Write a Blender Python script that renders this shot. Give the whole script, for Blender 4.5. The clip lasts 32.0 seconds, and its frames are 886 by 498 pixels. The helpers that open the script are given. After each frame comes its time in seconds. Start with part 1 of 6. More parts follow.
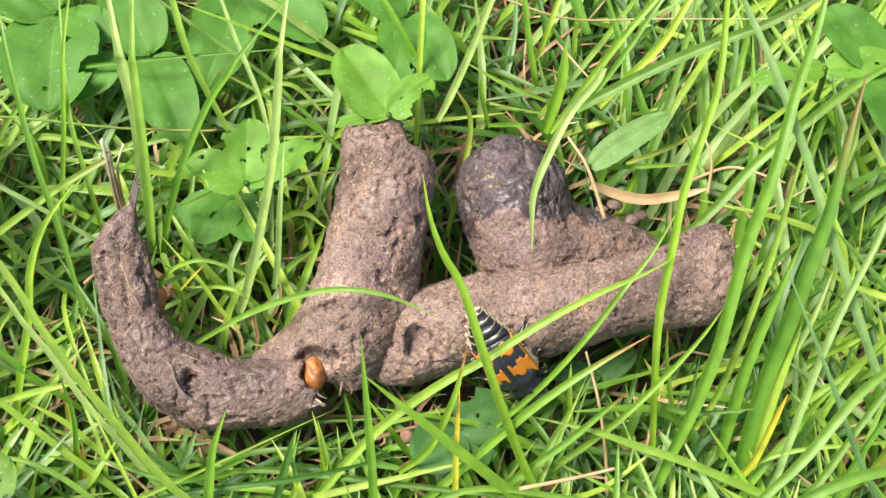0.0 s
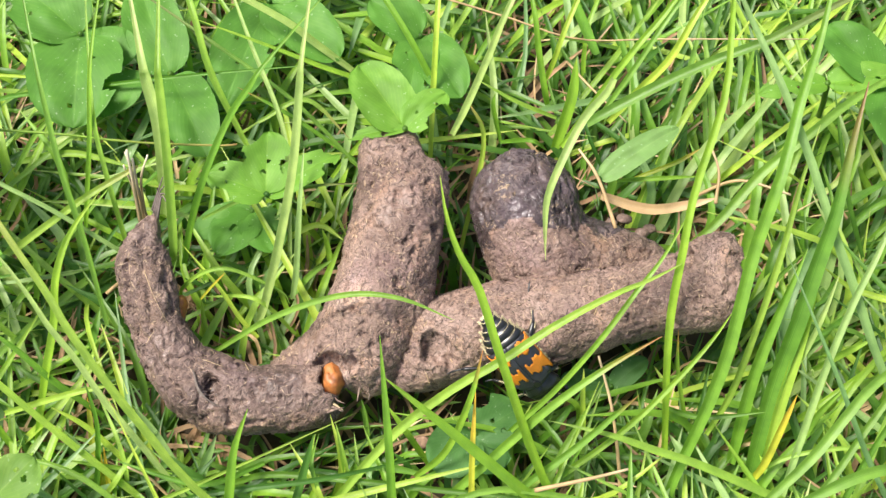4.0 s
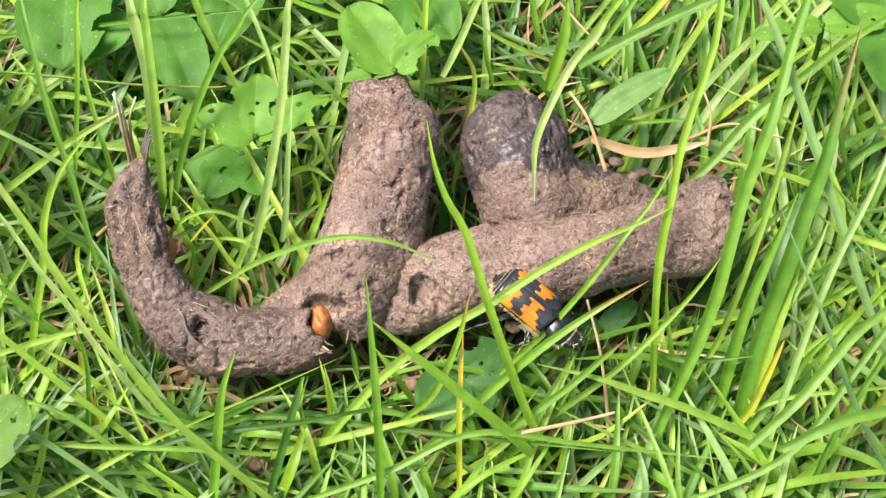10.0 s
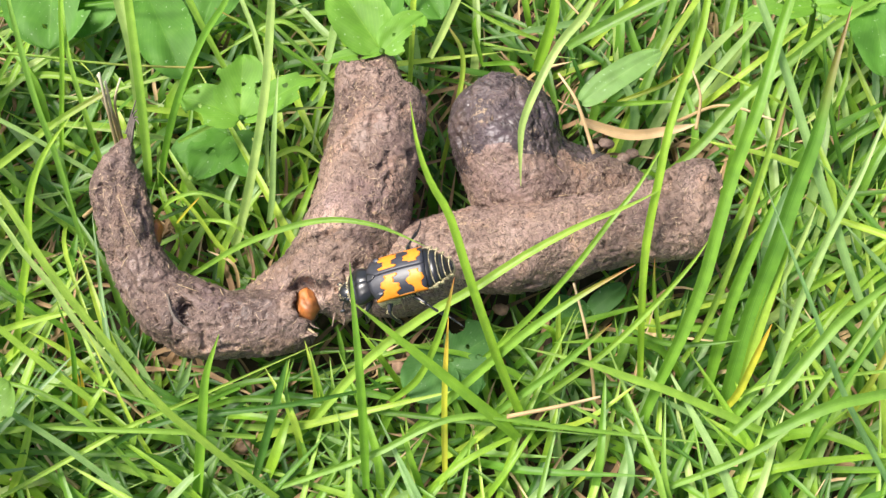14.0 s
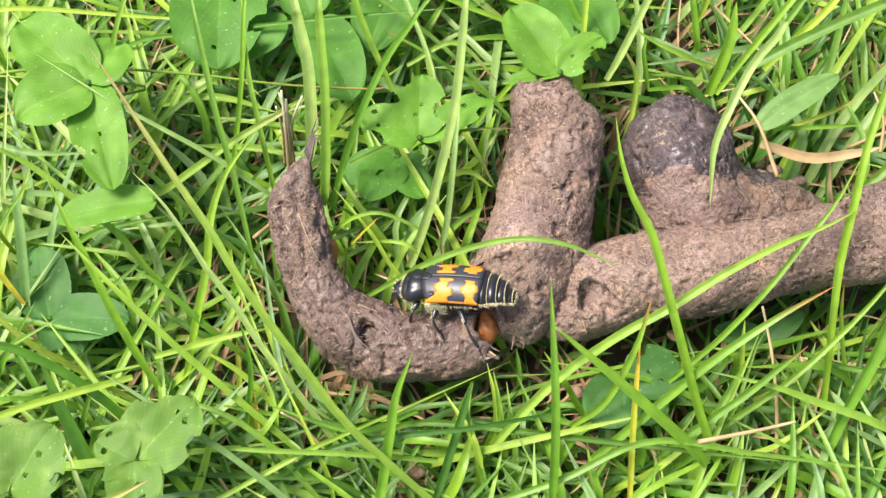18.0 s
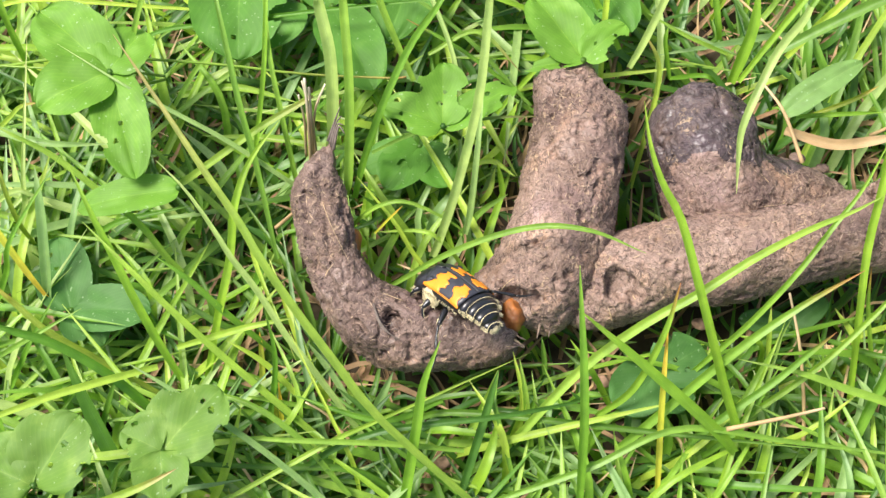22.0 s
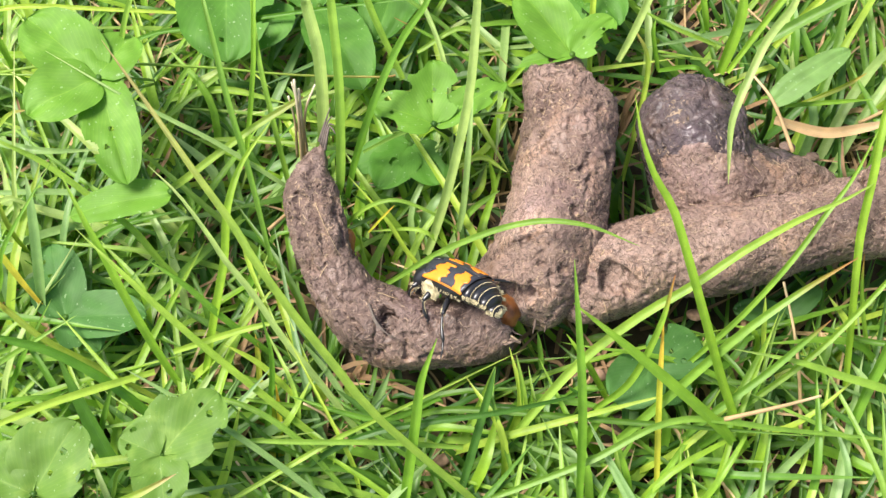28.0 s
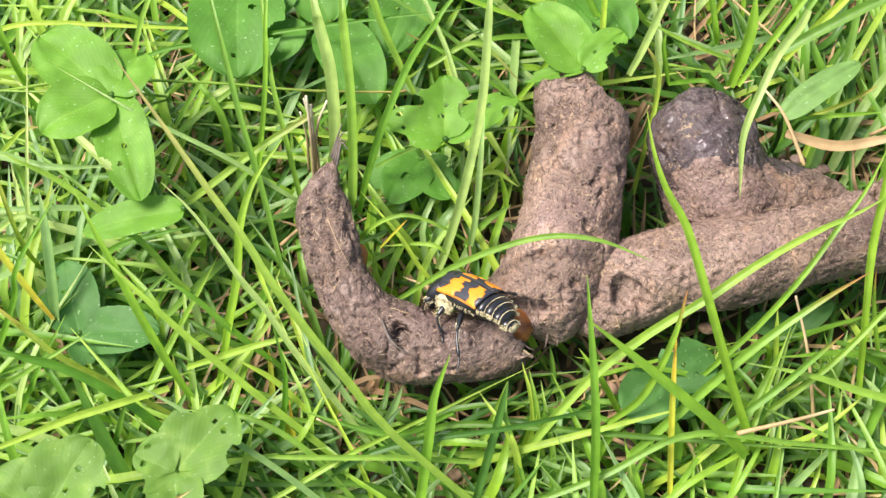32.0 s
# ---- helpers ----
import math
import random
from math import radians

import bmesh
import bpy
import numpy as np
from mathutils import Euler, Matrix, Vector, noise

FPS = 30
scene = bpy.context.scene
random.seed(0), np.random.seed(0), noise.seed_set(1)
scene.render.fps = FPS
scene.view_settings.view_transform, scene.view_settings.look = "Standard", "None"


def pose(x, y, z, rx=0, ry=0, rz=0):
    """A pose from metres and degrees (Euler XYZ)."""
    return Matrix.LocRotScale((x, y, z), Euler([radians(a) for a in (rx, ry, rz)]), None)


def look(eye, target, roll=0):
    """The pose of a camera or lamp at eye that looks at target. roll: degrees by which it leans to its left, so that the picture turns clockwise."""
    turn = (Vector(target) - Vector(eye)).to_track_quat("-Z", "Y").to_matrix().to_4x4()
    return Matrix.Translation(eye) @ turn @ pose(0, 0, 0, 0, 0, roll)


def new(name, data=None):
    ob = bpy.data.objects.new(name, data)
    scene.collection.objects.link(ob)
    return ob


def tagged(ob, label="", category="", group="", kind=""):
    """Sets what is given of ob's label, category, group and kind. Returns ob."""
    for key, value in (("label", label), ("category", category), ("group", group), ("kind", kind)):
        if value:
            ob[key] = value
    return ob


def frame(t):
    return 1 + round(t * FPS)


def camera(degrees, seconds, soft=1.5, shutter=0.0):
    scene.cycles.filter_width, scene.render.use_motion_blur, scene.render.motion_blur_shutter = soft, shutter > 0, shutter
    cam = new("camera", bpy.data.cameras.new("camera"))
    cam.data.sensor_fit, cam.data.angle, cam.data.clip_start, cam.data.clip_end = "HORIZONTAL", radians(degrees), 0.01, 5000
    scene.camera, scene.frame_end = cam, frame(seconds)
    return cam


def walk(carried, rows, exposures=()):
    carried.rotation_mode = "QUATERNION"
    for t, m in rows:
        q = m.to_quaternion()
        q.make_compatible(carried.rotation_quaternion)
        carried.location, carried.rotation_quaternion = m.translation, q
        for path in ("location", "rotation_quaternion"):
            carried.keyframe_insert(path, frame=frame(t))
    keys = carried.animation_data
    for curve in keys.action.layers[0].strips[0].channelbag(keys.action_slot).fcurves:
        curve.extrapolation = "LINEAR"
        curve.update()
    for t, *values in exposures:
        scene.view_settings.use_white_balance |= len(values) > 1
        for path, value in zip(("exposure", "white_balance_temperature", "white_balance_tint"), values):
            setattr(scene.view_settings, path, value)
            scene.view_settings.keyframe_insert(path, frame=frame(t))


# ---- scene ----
MM = 0.001
cam = camera(38, 32.0, soft=1.4)
walk(cam, [
    (0, look((-0.00397, -0.07550, 0.20790), (-0.00149, -0.00424, 0.03179), 1.486)),
    (0.5, look((-0.00524, -0.07843, 0.20767), (-0.00408, -0.00796, 0.03123), 0.536)),
    (1, look((-0.00689, -0.08232, 0.20726), (-0.00723, -0.01132, 0.03103), -0.549)),
    (1.5, look((-0.00500, -0.08035, 0.20926), (-0.00633, -0.01043, 0.03260), -1.160)),
    (2, look((-0.00637, -0.08334, 0.20815), (-0.00625, -0.01060, 0.03262), -0.220)),
    (2.5, look((-0.00608, -0.08385, 0.20971), (-0.00722, -0.01110, 0.03420), -1.170)),
    (3, look((-0.00592, -0.08516, 0.21018), (-0.00710, -0.01040, 0.03551), -1.178)),
    (3.5, look((-0.00678, -0.08481, 0.20949), (-0.00625, -0.00691, 0.03620), -0.032)),
    (4, look((-0.00656, -0.08539, 0.20896), (-0.00394, -0.00551, 0.03659), 1.250)),
    (4.5, look((-0.00662, -0.08553, 0.20890), (-0.00331, -0.00471, 0.03698), 1.630)),
    (6.5, look((-0.00252, -0.08371, 0.21011), (-0.00213, -0.00633, 0.03659), -0.098)),
    (7, look((-0.00134, -0.08197, 0.21025), (-0.00075, -0.00473, 0.03666), 0.066)),
    (7.5, look((-0.00027, -0.08167, 0.20979), (-0.00044, -0.00474, 0.03606), -0.368)),
    (8, look((0.00035, -0.08077, 0.20969), (-0.00088, -0.00544, 0.03527), -1.211)),
    (8.5, look((0.00159, -0.08000, 0.20925), (0.00020, -0.00662, 0.03400), -1.286)),
    (9, look((-0.00097, -0.08330, 0.20815), (0.00015, -0.00971, 0.03298), 0.476)),
    (9.5, look((-0.00251, -0.08351, 0.20855), (-0.00237, -0.01162, 0.03268), -0.188)),
    (10, look((-0.00302, -0.08496, 0.20876), (-0.00216, -0.01303, 0.03290), 0.316)),
    (10.5, look((-0.00501, -0.08623, 0.20793), (-0.00170, -0.01248, 0.03285), 2.016)),
    (11, look((-0.00276, -0.08571, 0.20828), (-0.00027, -0.01261, 0.03292), 1.339)),
    (11.5, look((-0.00075, -0.08450, 0.20879), (0.00075, -0.01227, 0.03306), 0.582)),
    (12, look((0.00096, -0.08290, 0.20855), (0.00128, -0.01142, 0.03251), -0.162)),
    (12.5, look((0.00223, -0.08227, 0.20816), (0.00229, -0.01162, 0.03178), -0.387)),
    (13, look((0.00077, -0.08228, 0.20828), (0.00157, -0.01313, 0.03132), 0.078)),
    (13.5, look((0.00131, -0.08264, 0.20854), (0.00039, -0.01469, 0.03111), -1.137)),
    (15.5, look((-0.01232, -0.08390, 0.20659), (-0.01035, -0.01571, 0.02926), 1.749)),
    (16, look((-0.01985, -0.08594, 0.20556), (-0.01808, -0.01455, 0.02949), 1.632)),
    (16.5, look((-0.02405, -0.08608, 0.20553), (-0.02346, -0.01335, 0.03001), 0.785)),
    (17, look((-0.02559, -0.08736, 0.20405), (-0.02488, -0.01085, 0.03014), 0.819)),
    (17.5, look((-0.02560, -0.08719, 0.20356), (-0.02551, -0.01036, 0.02979), 0.337)),
    (18, look((-0.02690, -0.08782, 0.20324), (-0.02811, -0.01120, 0.02938), -0.570)),
    (18.5, look((-0.02811, -0.08879, 0.20312), (-0.03005, -0.01262, 0.02906), -1.131)),
    (19, look((-0.02975, -0.08897, 0.20249), (-0.03199, -0.01151, 0.02901), -1.297)),
    (19.5, look((-0.02909, -0.08941, 0.20181), (-0.03138, -0.01095, 0.02878), -1.341)),
    (20, look((-0.02867, -0.08763, 0.20214), (-0.03118, -0.01063, 0.02846), -1.654)),
    (20.5, look((-0.02984, -0.08999, 0.20089), (-0.03184, -0.01184, 0.02772), -1.421)),
    (21, look((-0.03022, -0.08984, 0.20157), (-0.03316, -0.01371, 0.02752), -1.976)),
    (21.5, look((-0.03133, -0.09012, 0.20167), (-0.03365, -0.01403, 0.02758), -1.573)),
    (22, look((-0.03170, -0.09006, 0.20096), (-0.03192, -0.01239, 0.02756), -0.185)),
    (22.5, look((-0.03141, -0.08943, 0.20090), (-0.03000, -0.01218, 0.02731), 0.675)),
    (23, look((-0.03154, -0.08994, 0.20093), (-0.03006, -0.01354, 0.02697), 0.690)),
    (23.5, look((-0.03207, -0.09043, 0.20184), (-0.03232, -0.01492, 0.02749), -0.457)),
    (24, look((-0.03256, -0.09103, 0.20132), (-0.03056, -0.01381, 0.02773), 0.943)),
    (24.5, look((-0.03152, -0.09094, 0.20116), (-0.02827, -0.01280, 0.02800), 1.635)),
    (25, look((-0.03169, -0.09121, 0.20130), (-0.02820, -0.01300, 0.02818), 1.808)),
    (25.5, look((-0.03182, -0.09110, 0.20216), (-0.02908, -0.01417, 0.02846), 1.281)),
    (27.5, look((-0.03113, -0.08977, 0.20188), (-0.02999, -0.01325, 0.02797), -0.644)),
    (28, look((-0.03252, -0.08980, 0.20122), (-0.03106, -0.01277, 0.02754), -0.471)),
    (28.5, look((-0.03347, -0.08957, 0.20124), (-0.03229, -0.01276, 0.02747), -0.802)),
    (29, look((-0.03355, -0.08983, 0.20158), (-0.03326, -0.01318, 0.02773), -1.433)),
    (29.5, look((-0.03301, -0.08977, 0.20168), (-0.03309, -0.01355, 0.02764), -1.694)),
    (30, look((-0.03329, -0.08890, 0.20213), (-0.03269, -0.01403, 0.02750), -1.267)),
    (30.5, look((-0.03302, -0.08956, 0.20263), (-0.03330, -0.01448, 0.02810), -1.750)),
    (31, look((-0.03242, -0.09092, 0.20221), (-0.03327, -0.01315, 0.02886), -2.011)),
    (31.5, look((-0.03261, -0.09132, 0.20160), (-0.03276, -0.01210, 0.02891), -1.643)),
    (32, look((-0.03351, -0.08852, 0.20227), (-0.03284, -0.01083, 0.02888), -1.247)),
], exposures=[(0, 1.0), (32, 1.0)])

# ---- light: a bright veiled sky ----
SUN_UP, SUN_TURN = radians(63), radians(-82)
world = bpy.data.worlds.new("sky")
scene.world = world
world.use_nodes = True
wn = world.node_tree
sky = wn.nodes.new("ShaderNodeTexSky")
sky.sky_type, sky.sun_disc, sky.sun_elevation, sky.sun_rotation = "NISHITA", False, SUN_UP, SUN_TURN
sky.air_density, sky.dust_density = 1.0, 4.0
wn.links.new(sky.outputs[0], wn.nodes["Background"].inputs[0])
wn.nodes["Background"].inputs[1].default_value = 0.11
sun = new("sun", bpy.data.lights.new("sun", "SUN"))
sun.data.energy, sun.data.angle, sun.data.color = 3.6, radians(20), (1.0, 0.96, 0.9)
sun_from = Vector((math.sin(SUN_TURN) * math.cos(SUN_UP), math.cos(SUN_TURN) * math.cos(SUN_UP), math.sin(SUN_UP)))
sun.matrix_basis = look(sun_from, (0, 0, 0))


# ---- materials ----
def mat_base(name, rough=0.6, spec=0.4):
    m = bpy.data.materials.new(name)
    m.use_nodes = True
    nt = m.node_tree
    p = nt.nodes["Principled BSDF"]
    p.inputs["Roughness"].default_value = rough
    p.inputs["Specular IOR Level"].default_value = spec
    return m, nt, p


def tex(nt, kind, scale, detail=4.0, stretch=None, coord="Object"):
    tc = nt.nodes.new("ShaderNodeTexCoord")
    n = nt.nodes.new(kind)
    n.inputs["Scale"].default_value = scale
    if "Detail" in n.inputs:
        n.inputs["Detail"].default_value = detail
    src = tc.outputs[coord]
    if stretch:
        mp = nt.nodes.new("ShaderNodeMapping")
        mp.inputs["Scale"].default_value = stretch
        nt.links.new(src, mp.inputs[0])
        src = mp.outputs[0]
    nt.links.new(src, n.inputs["Vector"])
    return n


def ramp(nt, src, stops):
    r = nt.nodes.new("ShaderNodeValToRGB")
    while len(r.color_ramp.elements) < len(stops):
        r.color_ramp.elements.new(0.5)
    for e, (at, c) in zip(r.color_ramp.elements, stops):
        e.position, e.color = at, (*c, 1)
    nt.links.new(src, r.inputs[0])
    return r


def mix(nt, kind, fac, a, b):
    n = nt.nodes.new("ShaderNodeMix")
    n.data_type, n.blend_type = "RGBA", kind
    for sock, v in ((n.inputs[0], fac), (n.inputs[6], a), (n.inputs[7], b)):
        if isinstance(v, (int, float)):
            sock.default_value = v
        elif isinstance(v, tuple):
            sock.default_value = (*v, 1)
        else:
            nt.links.new(v, sock)
    return n.outputs[2]


def bump(nt, p, src, strength, dist):
    b = nt.nodes.new("ShaderNodeBump")
    b.inputs["Strength"].default_value, b.inputs["Distance"].default_value = strength, dist
    nt.links.new(src, b.inputs["Height"])
    nt.links.new(b.outputs[0], p.inputs["Normal"])
    return b


def leafy(name, base, tip, dry=0.0, glow=0.42, rough=0.38, streak=True):
    """Blade or leaf: colour runs from base to tip along V, ribs across U, varied by piece."""
    m, nt, p = mat_base(name, rough, 0.45)
    uv = nt.nodes.new("ShaderNodeUVMap")
    sep = nt.nodes.new("ShaderNodeSeparateXYZ")
    nt.links.new(uv.outputs[0], sep.inputs[0])
    col = ramp(nt, sep.outputs[1], [(0.0, base), (0.8 - dry * 0.5, base), (1.0, tip)]).outputs[0]
    geo = nt.nodes.new("ShaderNodeNewGeometry")
    info = nt.nodes.new("ShaderNodeObjectInfo")
    add = nt.nodes.new("ShaderNodeMath")
    add.operation = "ADD"
    nt.links.new(geo.outputs["Random Per Island"], add.inputs[0])
    nt.links.new(info.outputs["Random"], add.inputs[1])
    fr = nt.nodes.new("ShaderNodeMath")
    fr.operation = "FRACT"
    nt.links.new(add.outputs[0], fr.inputs[0])
    low, high = ((0.8, 0.8, 0.8), (1.15, 1.15, 1.15)) if dry >= 0.6 else ((0.55, 0.68, 0.7), (1.4, 1.18, 1.0))
    var = ramp(nt, fr.outputs[0], [(0.0, low), (0.5, (1.0, 1.0, 1.0)), (1.0, high)]).outputs[0]
    col = mix(nt, "MULTIPLY", 1.0, col, var)
    n = tex(nt, "ShaderNodeTexNoise", 420)
    col = mix(nt, "MULTIPLY", 1.0, col, ramp(nt, n.outputs[0], [(0.3, (0.78, 0.82, 0.8)), (0.7, (1.12, 1.1, 1.1))]).outputs[0])
    if streak:
        w = nt.nodes.new("ShaderNodeTexWave")
        w.inputs["Scale"].default_value = 4.0
        w.inputs["Distortion"].default_value = 0.4
        nt.links.new(uv.outputs[0], w.inputs["Vector"])
        col = mix(nt, "MULTIPLY", 1.0, col, ramp(nt, w.outputs[0], [(0.0, (0.93, 0.95, 0.93)), (1.0, (1.05, 1.04, 1.05))]).outputs[0])
        bump(nt, p, w.outputs[0], 0.12, 0.0002)
        rib = ramp(nt, sep.outputs[0], [(0.40, (1.0, 1.0, 1.0)), (0.47, (0.82, 0.88, 0.85)), (0.5, (1.3, 1.2, 1.35)), (0.53, (0.82, 0.88, 0.85)), (0.6, (1.0, 1.0, 1.0))]).outputs[0]
        col = mix(nt, "MULTIPLY", 1.0, col, rib)
    nt.links.new(col, p.inputs["Base Color"])
    tr = nt.nodes.new("ShaderNodeBsdfTranslucent")
    nt.links.new(mix(nt, "MULTIPLY", 1.0, col, (1.0, 1.2, 0.5)), tr.inputs[0])
    ms = nt.nodes.new("ShaderNodeMixShader")
    ms.inputs[0].default_value = glow
    nt.links.new(p.outputs[0], ms.inputs[1])
    nt.links.new(tr.outputs[0], ms.inputs[2])
    nt.links.new(ms.outputs[0], nt.nodes["Material Output"].inputs[0])
    return m


GRASS = {
    "fresh": leafy("grass_fresh", (0.21, 0.395, 0.037), (0.285, 0.455, 0.062)),
    "light": leafy("grass_light", (0.325, 0.495, 0.066), (0.41, 0.545, 0.11)),
    "pale": leafy("grass_pale", (0.31, 0.46, 0.15), (0.42, 0.52, 0.22)),
    # deep green, darkened further so the low layers carry the gaps' shade
    "deep": leafy("grass_deep_with_shade", (0.088, 0.205, 0.024), (0.125, 0.25, 0.034)),
    "rusty": leafy("grass_rusty", (0.24, 0.42, 0.045), (0.55, 0.20, 0.08), 0.1),
    "browntip": leafy("grass_brown_tip", (0.26, 0.41, 0.06), (0.36, 0.26, 0.12), 0.4),
    "yellow": leafy("grass_yellow", (0.42, 0.46, 0.05), (0.76, 0.45, 0.07), 0.5),
    "straw": leafy("grass_straw", (0.50, 0.33, 0.16), (0.66, 0.48, 0.28), 0.6, 0.15, 0.7),
    "bleached": leafy("straw_bleached", (0.56, 0.40, 0.22), (0.85, 0.74, 0.56), 0.6, 0.2, 0.7),
    "stem": leafy("grass_stem", (0.22, 0.38, 0.055), (0.46, 0.30, 0.14), 0.3),
    "dead": leafy("grass_dead", (0.24, 0.14, 0.07), (0.42, 0.27, 0.14), 0.6, 0.1, 0.8),
}


def clover_material(name, colour, pale):
    m, nt, p = mat_base(name, 0.58, 0.32)
    uv = nt.nodes.new("ShaderNodeUVMap")
    sep = nt.nodes.new("ShaderNodeSeparateXYZ")
    nt.links.new(uv.outputs[0], sep.inputs[0])
    off = nt.nodes.new("ShaderNodeMath")
    off.operation = "ABSOLUTE"
    nt.links.new(sep.outputs[0], off.inputs[0])
    slant = nt.nodes.new("ShaderNodeMath")
    slant.operation = "MULTIPLY_ADD"
    slant.inputs[1].default_value = -0.75
    nt.links.new(off.outputs[0], slant.inputs[0])
    nt.links.new(sep.outputs[1], slant.inputs[2])
    sc = nt.nodes.new("ShaderNodeMath")
    sc.operation = "MULTIPLY"
    sc.inputs[1].default_value = 64.0
    nt.links.new(slant.outputs[0], sc.inputs[0])
    sn = nt.nodes.new("ShaderNodeMath")
    sn.operation = "SINE"
    nt.links.new(sc.outputs[0], sn.inputs[0])
    n = tex(nt, "ShaderNodeTexNoise", 260, 5)
    n2 = tex(nt, "ShaderNodeTexNoise", 1500, 3)
    col = ramp(nt, n.outputs[0], [(0.3, tuple(c * 0.8 for c in colour)), (0.55, colour), (0.75, pale)]).outputs[0]
    vein = ramp(nt, sn.outputs[0], [(0.0, (0.97, 0.98, 0.97)), (0.85, (1.0, 1.0, 1.0)), (1.0, (1.09, 1.06, 1.08))]).outputs[0]
    col = mix(nt, "MULTIPLY", 1.0, col, vein)
    mid = ramp(nt, off.outputs[0], [(0.0, (1.35, 1.2, 1.3)), (0.025, (1.0, 1.0, 1.0))]).outputs[0]
    col = mix(nt, "MULTIPLY", 1.0, col, mid)
    spots = ramp(nt, n2.outputs[0], [(0.66, (0.0, 0.0, 0.0)), (0.72, (1.0, 1.0, 1.0))]).outputs[0]
    fleck = nt.nodes.new("ShaderNodeMath")
    fleck.operation = "MULTIPLY"
    fleck.inputs[1].default_value = 0.45
    nt.links.new(spots, fleck.inputs[0])
    col = mix(nt, "MIX", fleck.outputs[0], col, (0.42, 0.55, 0.33))
    nt.links.new(col, p.inputs["Base Color"])
    bump(nt, p, sn.outputs[0], 0.035, 0.0002)
    tr = nt.nodes.new("ShaderNodeBsdfTranslucent")
    nt.links.new(mix(nt, "MULTIPLY", 1.0, col, (1.0, 1.15, 0.5)), tr.inputs[0])
    ms = nt.nodes.new("ShaderNodeMixShader")
    ms.inputs[0].default_value = 0.3
    nt.links.new(p.outputs[0], ms.inputs[1])
    nt.links.new(tr.outputs[0], ms.inputs[2])
    nt.links.new(ms.outputs[0], nt.nodes["Material Output"].inputs[0])
    return m


CLOVER = {
    "bright": clover_material("clover_bright", (0.14, 0.305, 0.028), (0.20, 0.37, 0.055)),
    "mid": clover_material("clover_mid", (0.09, 0.235, 0.026), (0.12, 0.275, 0.038)),
    "dull": clover_material("clover_dull", (0.125, 0.24, 0.032), (0.21, 0.33, 0.06)),
    # blue green of low leaves; also stands in for shade below the long dropping
    "deep": clover_material("clover_deep_and_shade", (0.075, 0.195, 0.04), (0.11, 0.235, 0.06)),
    "pale": clover_material("clover_pale", (0.18, 0.32, 0.085), (0.23, 0.37, 0.12)),
}


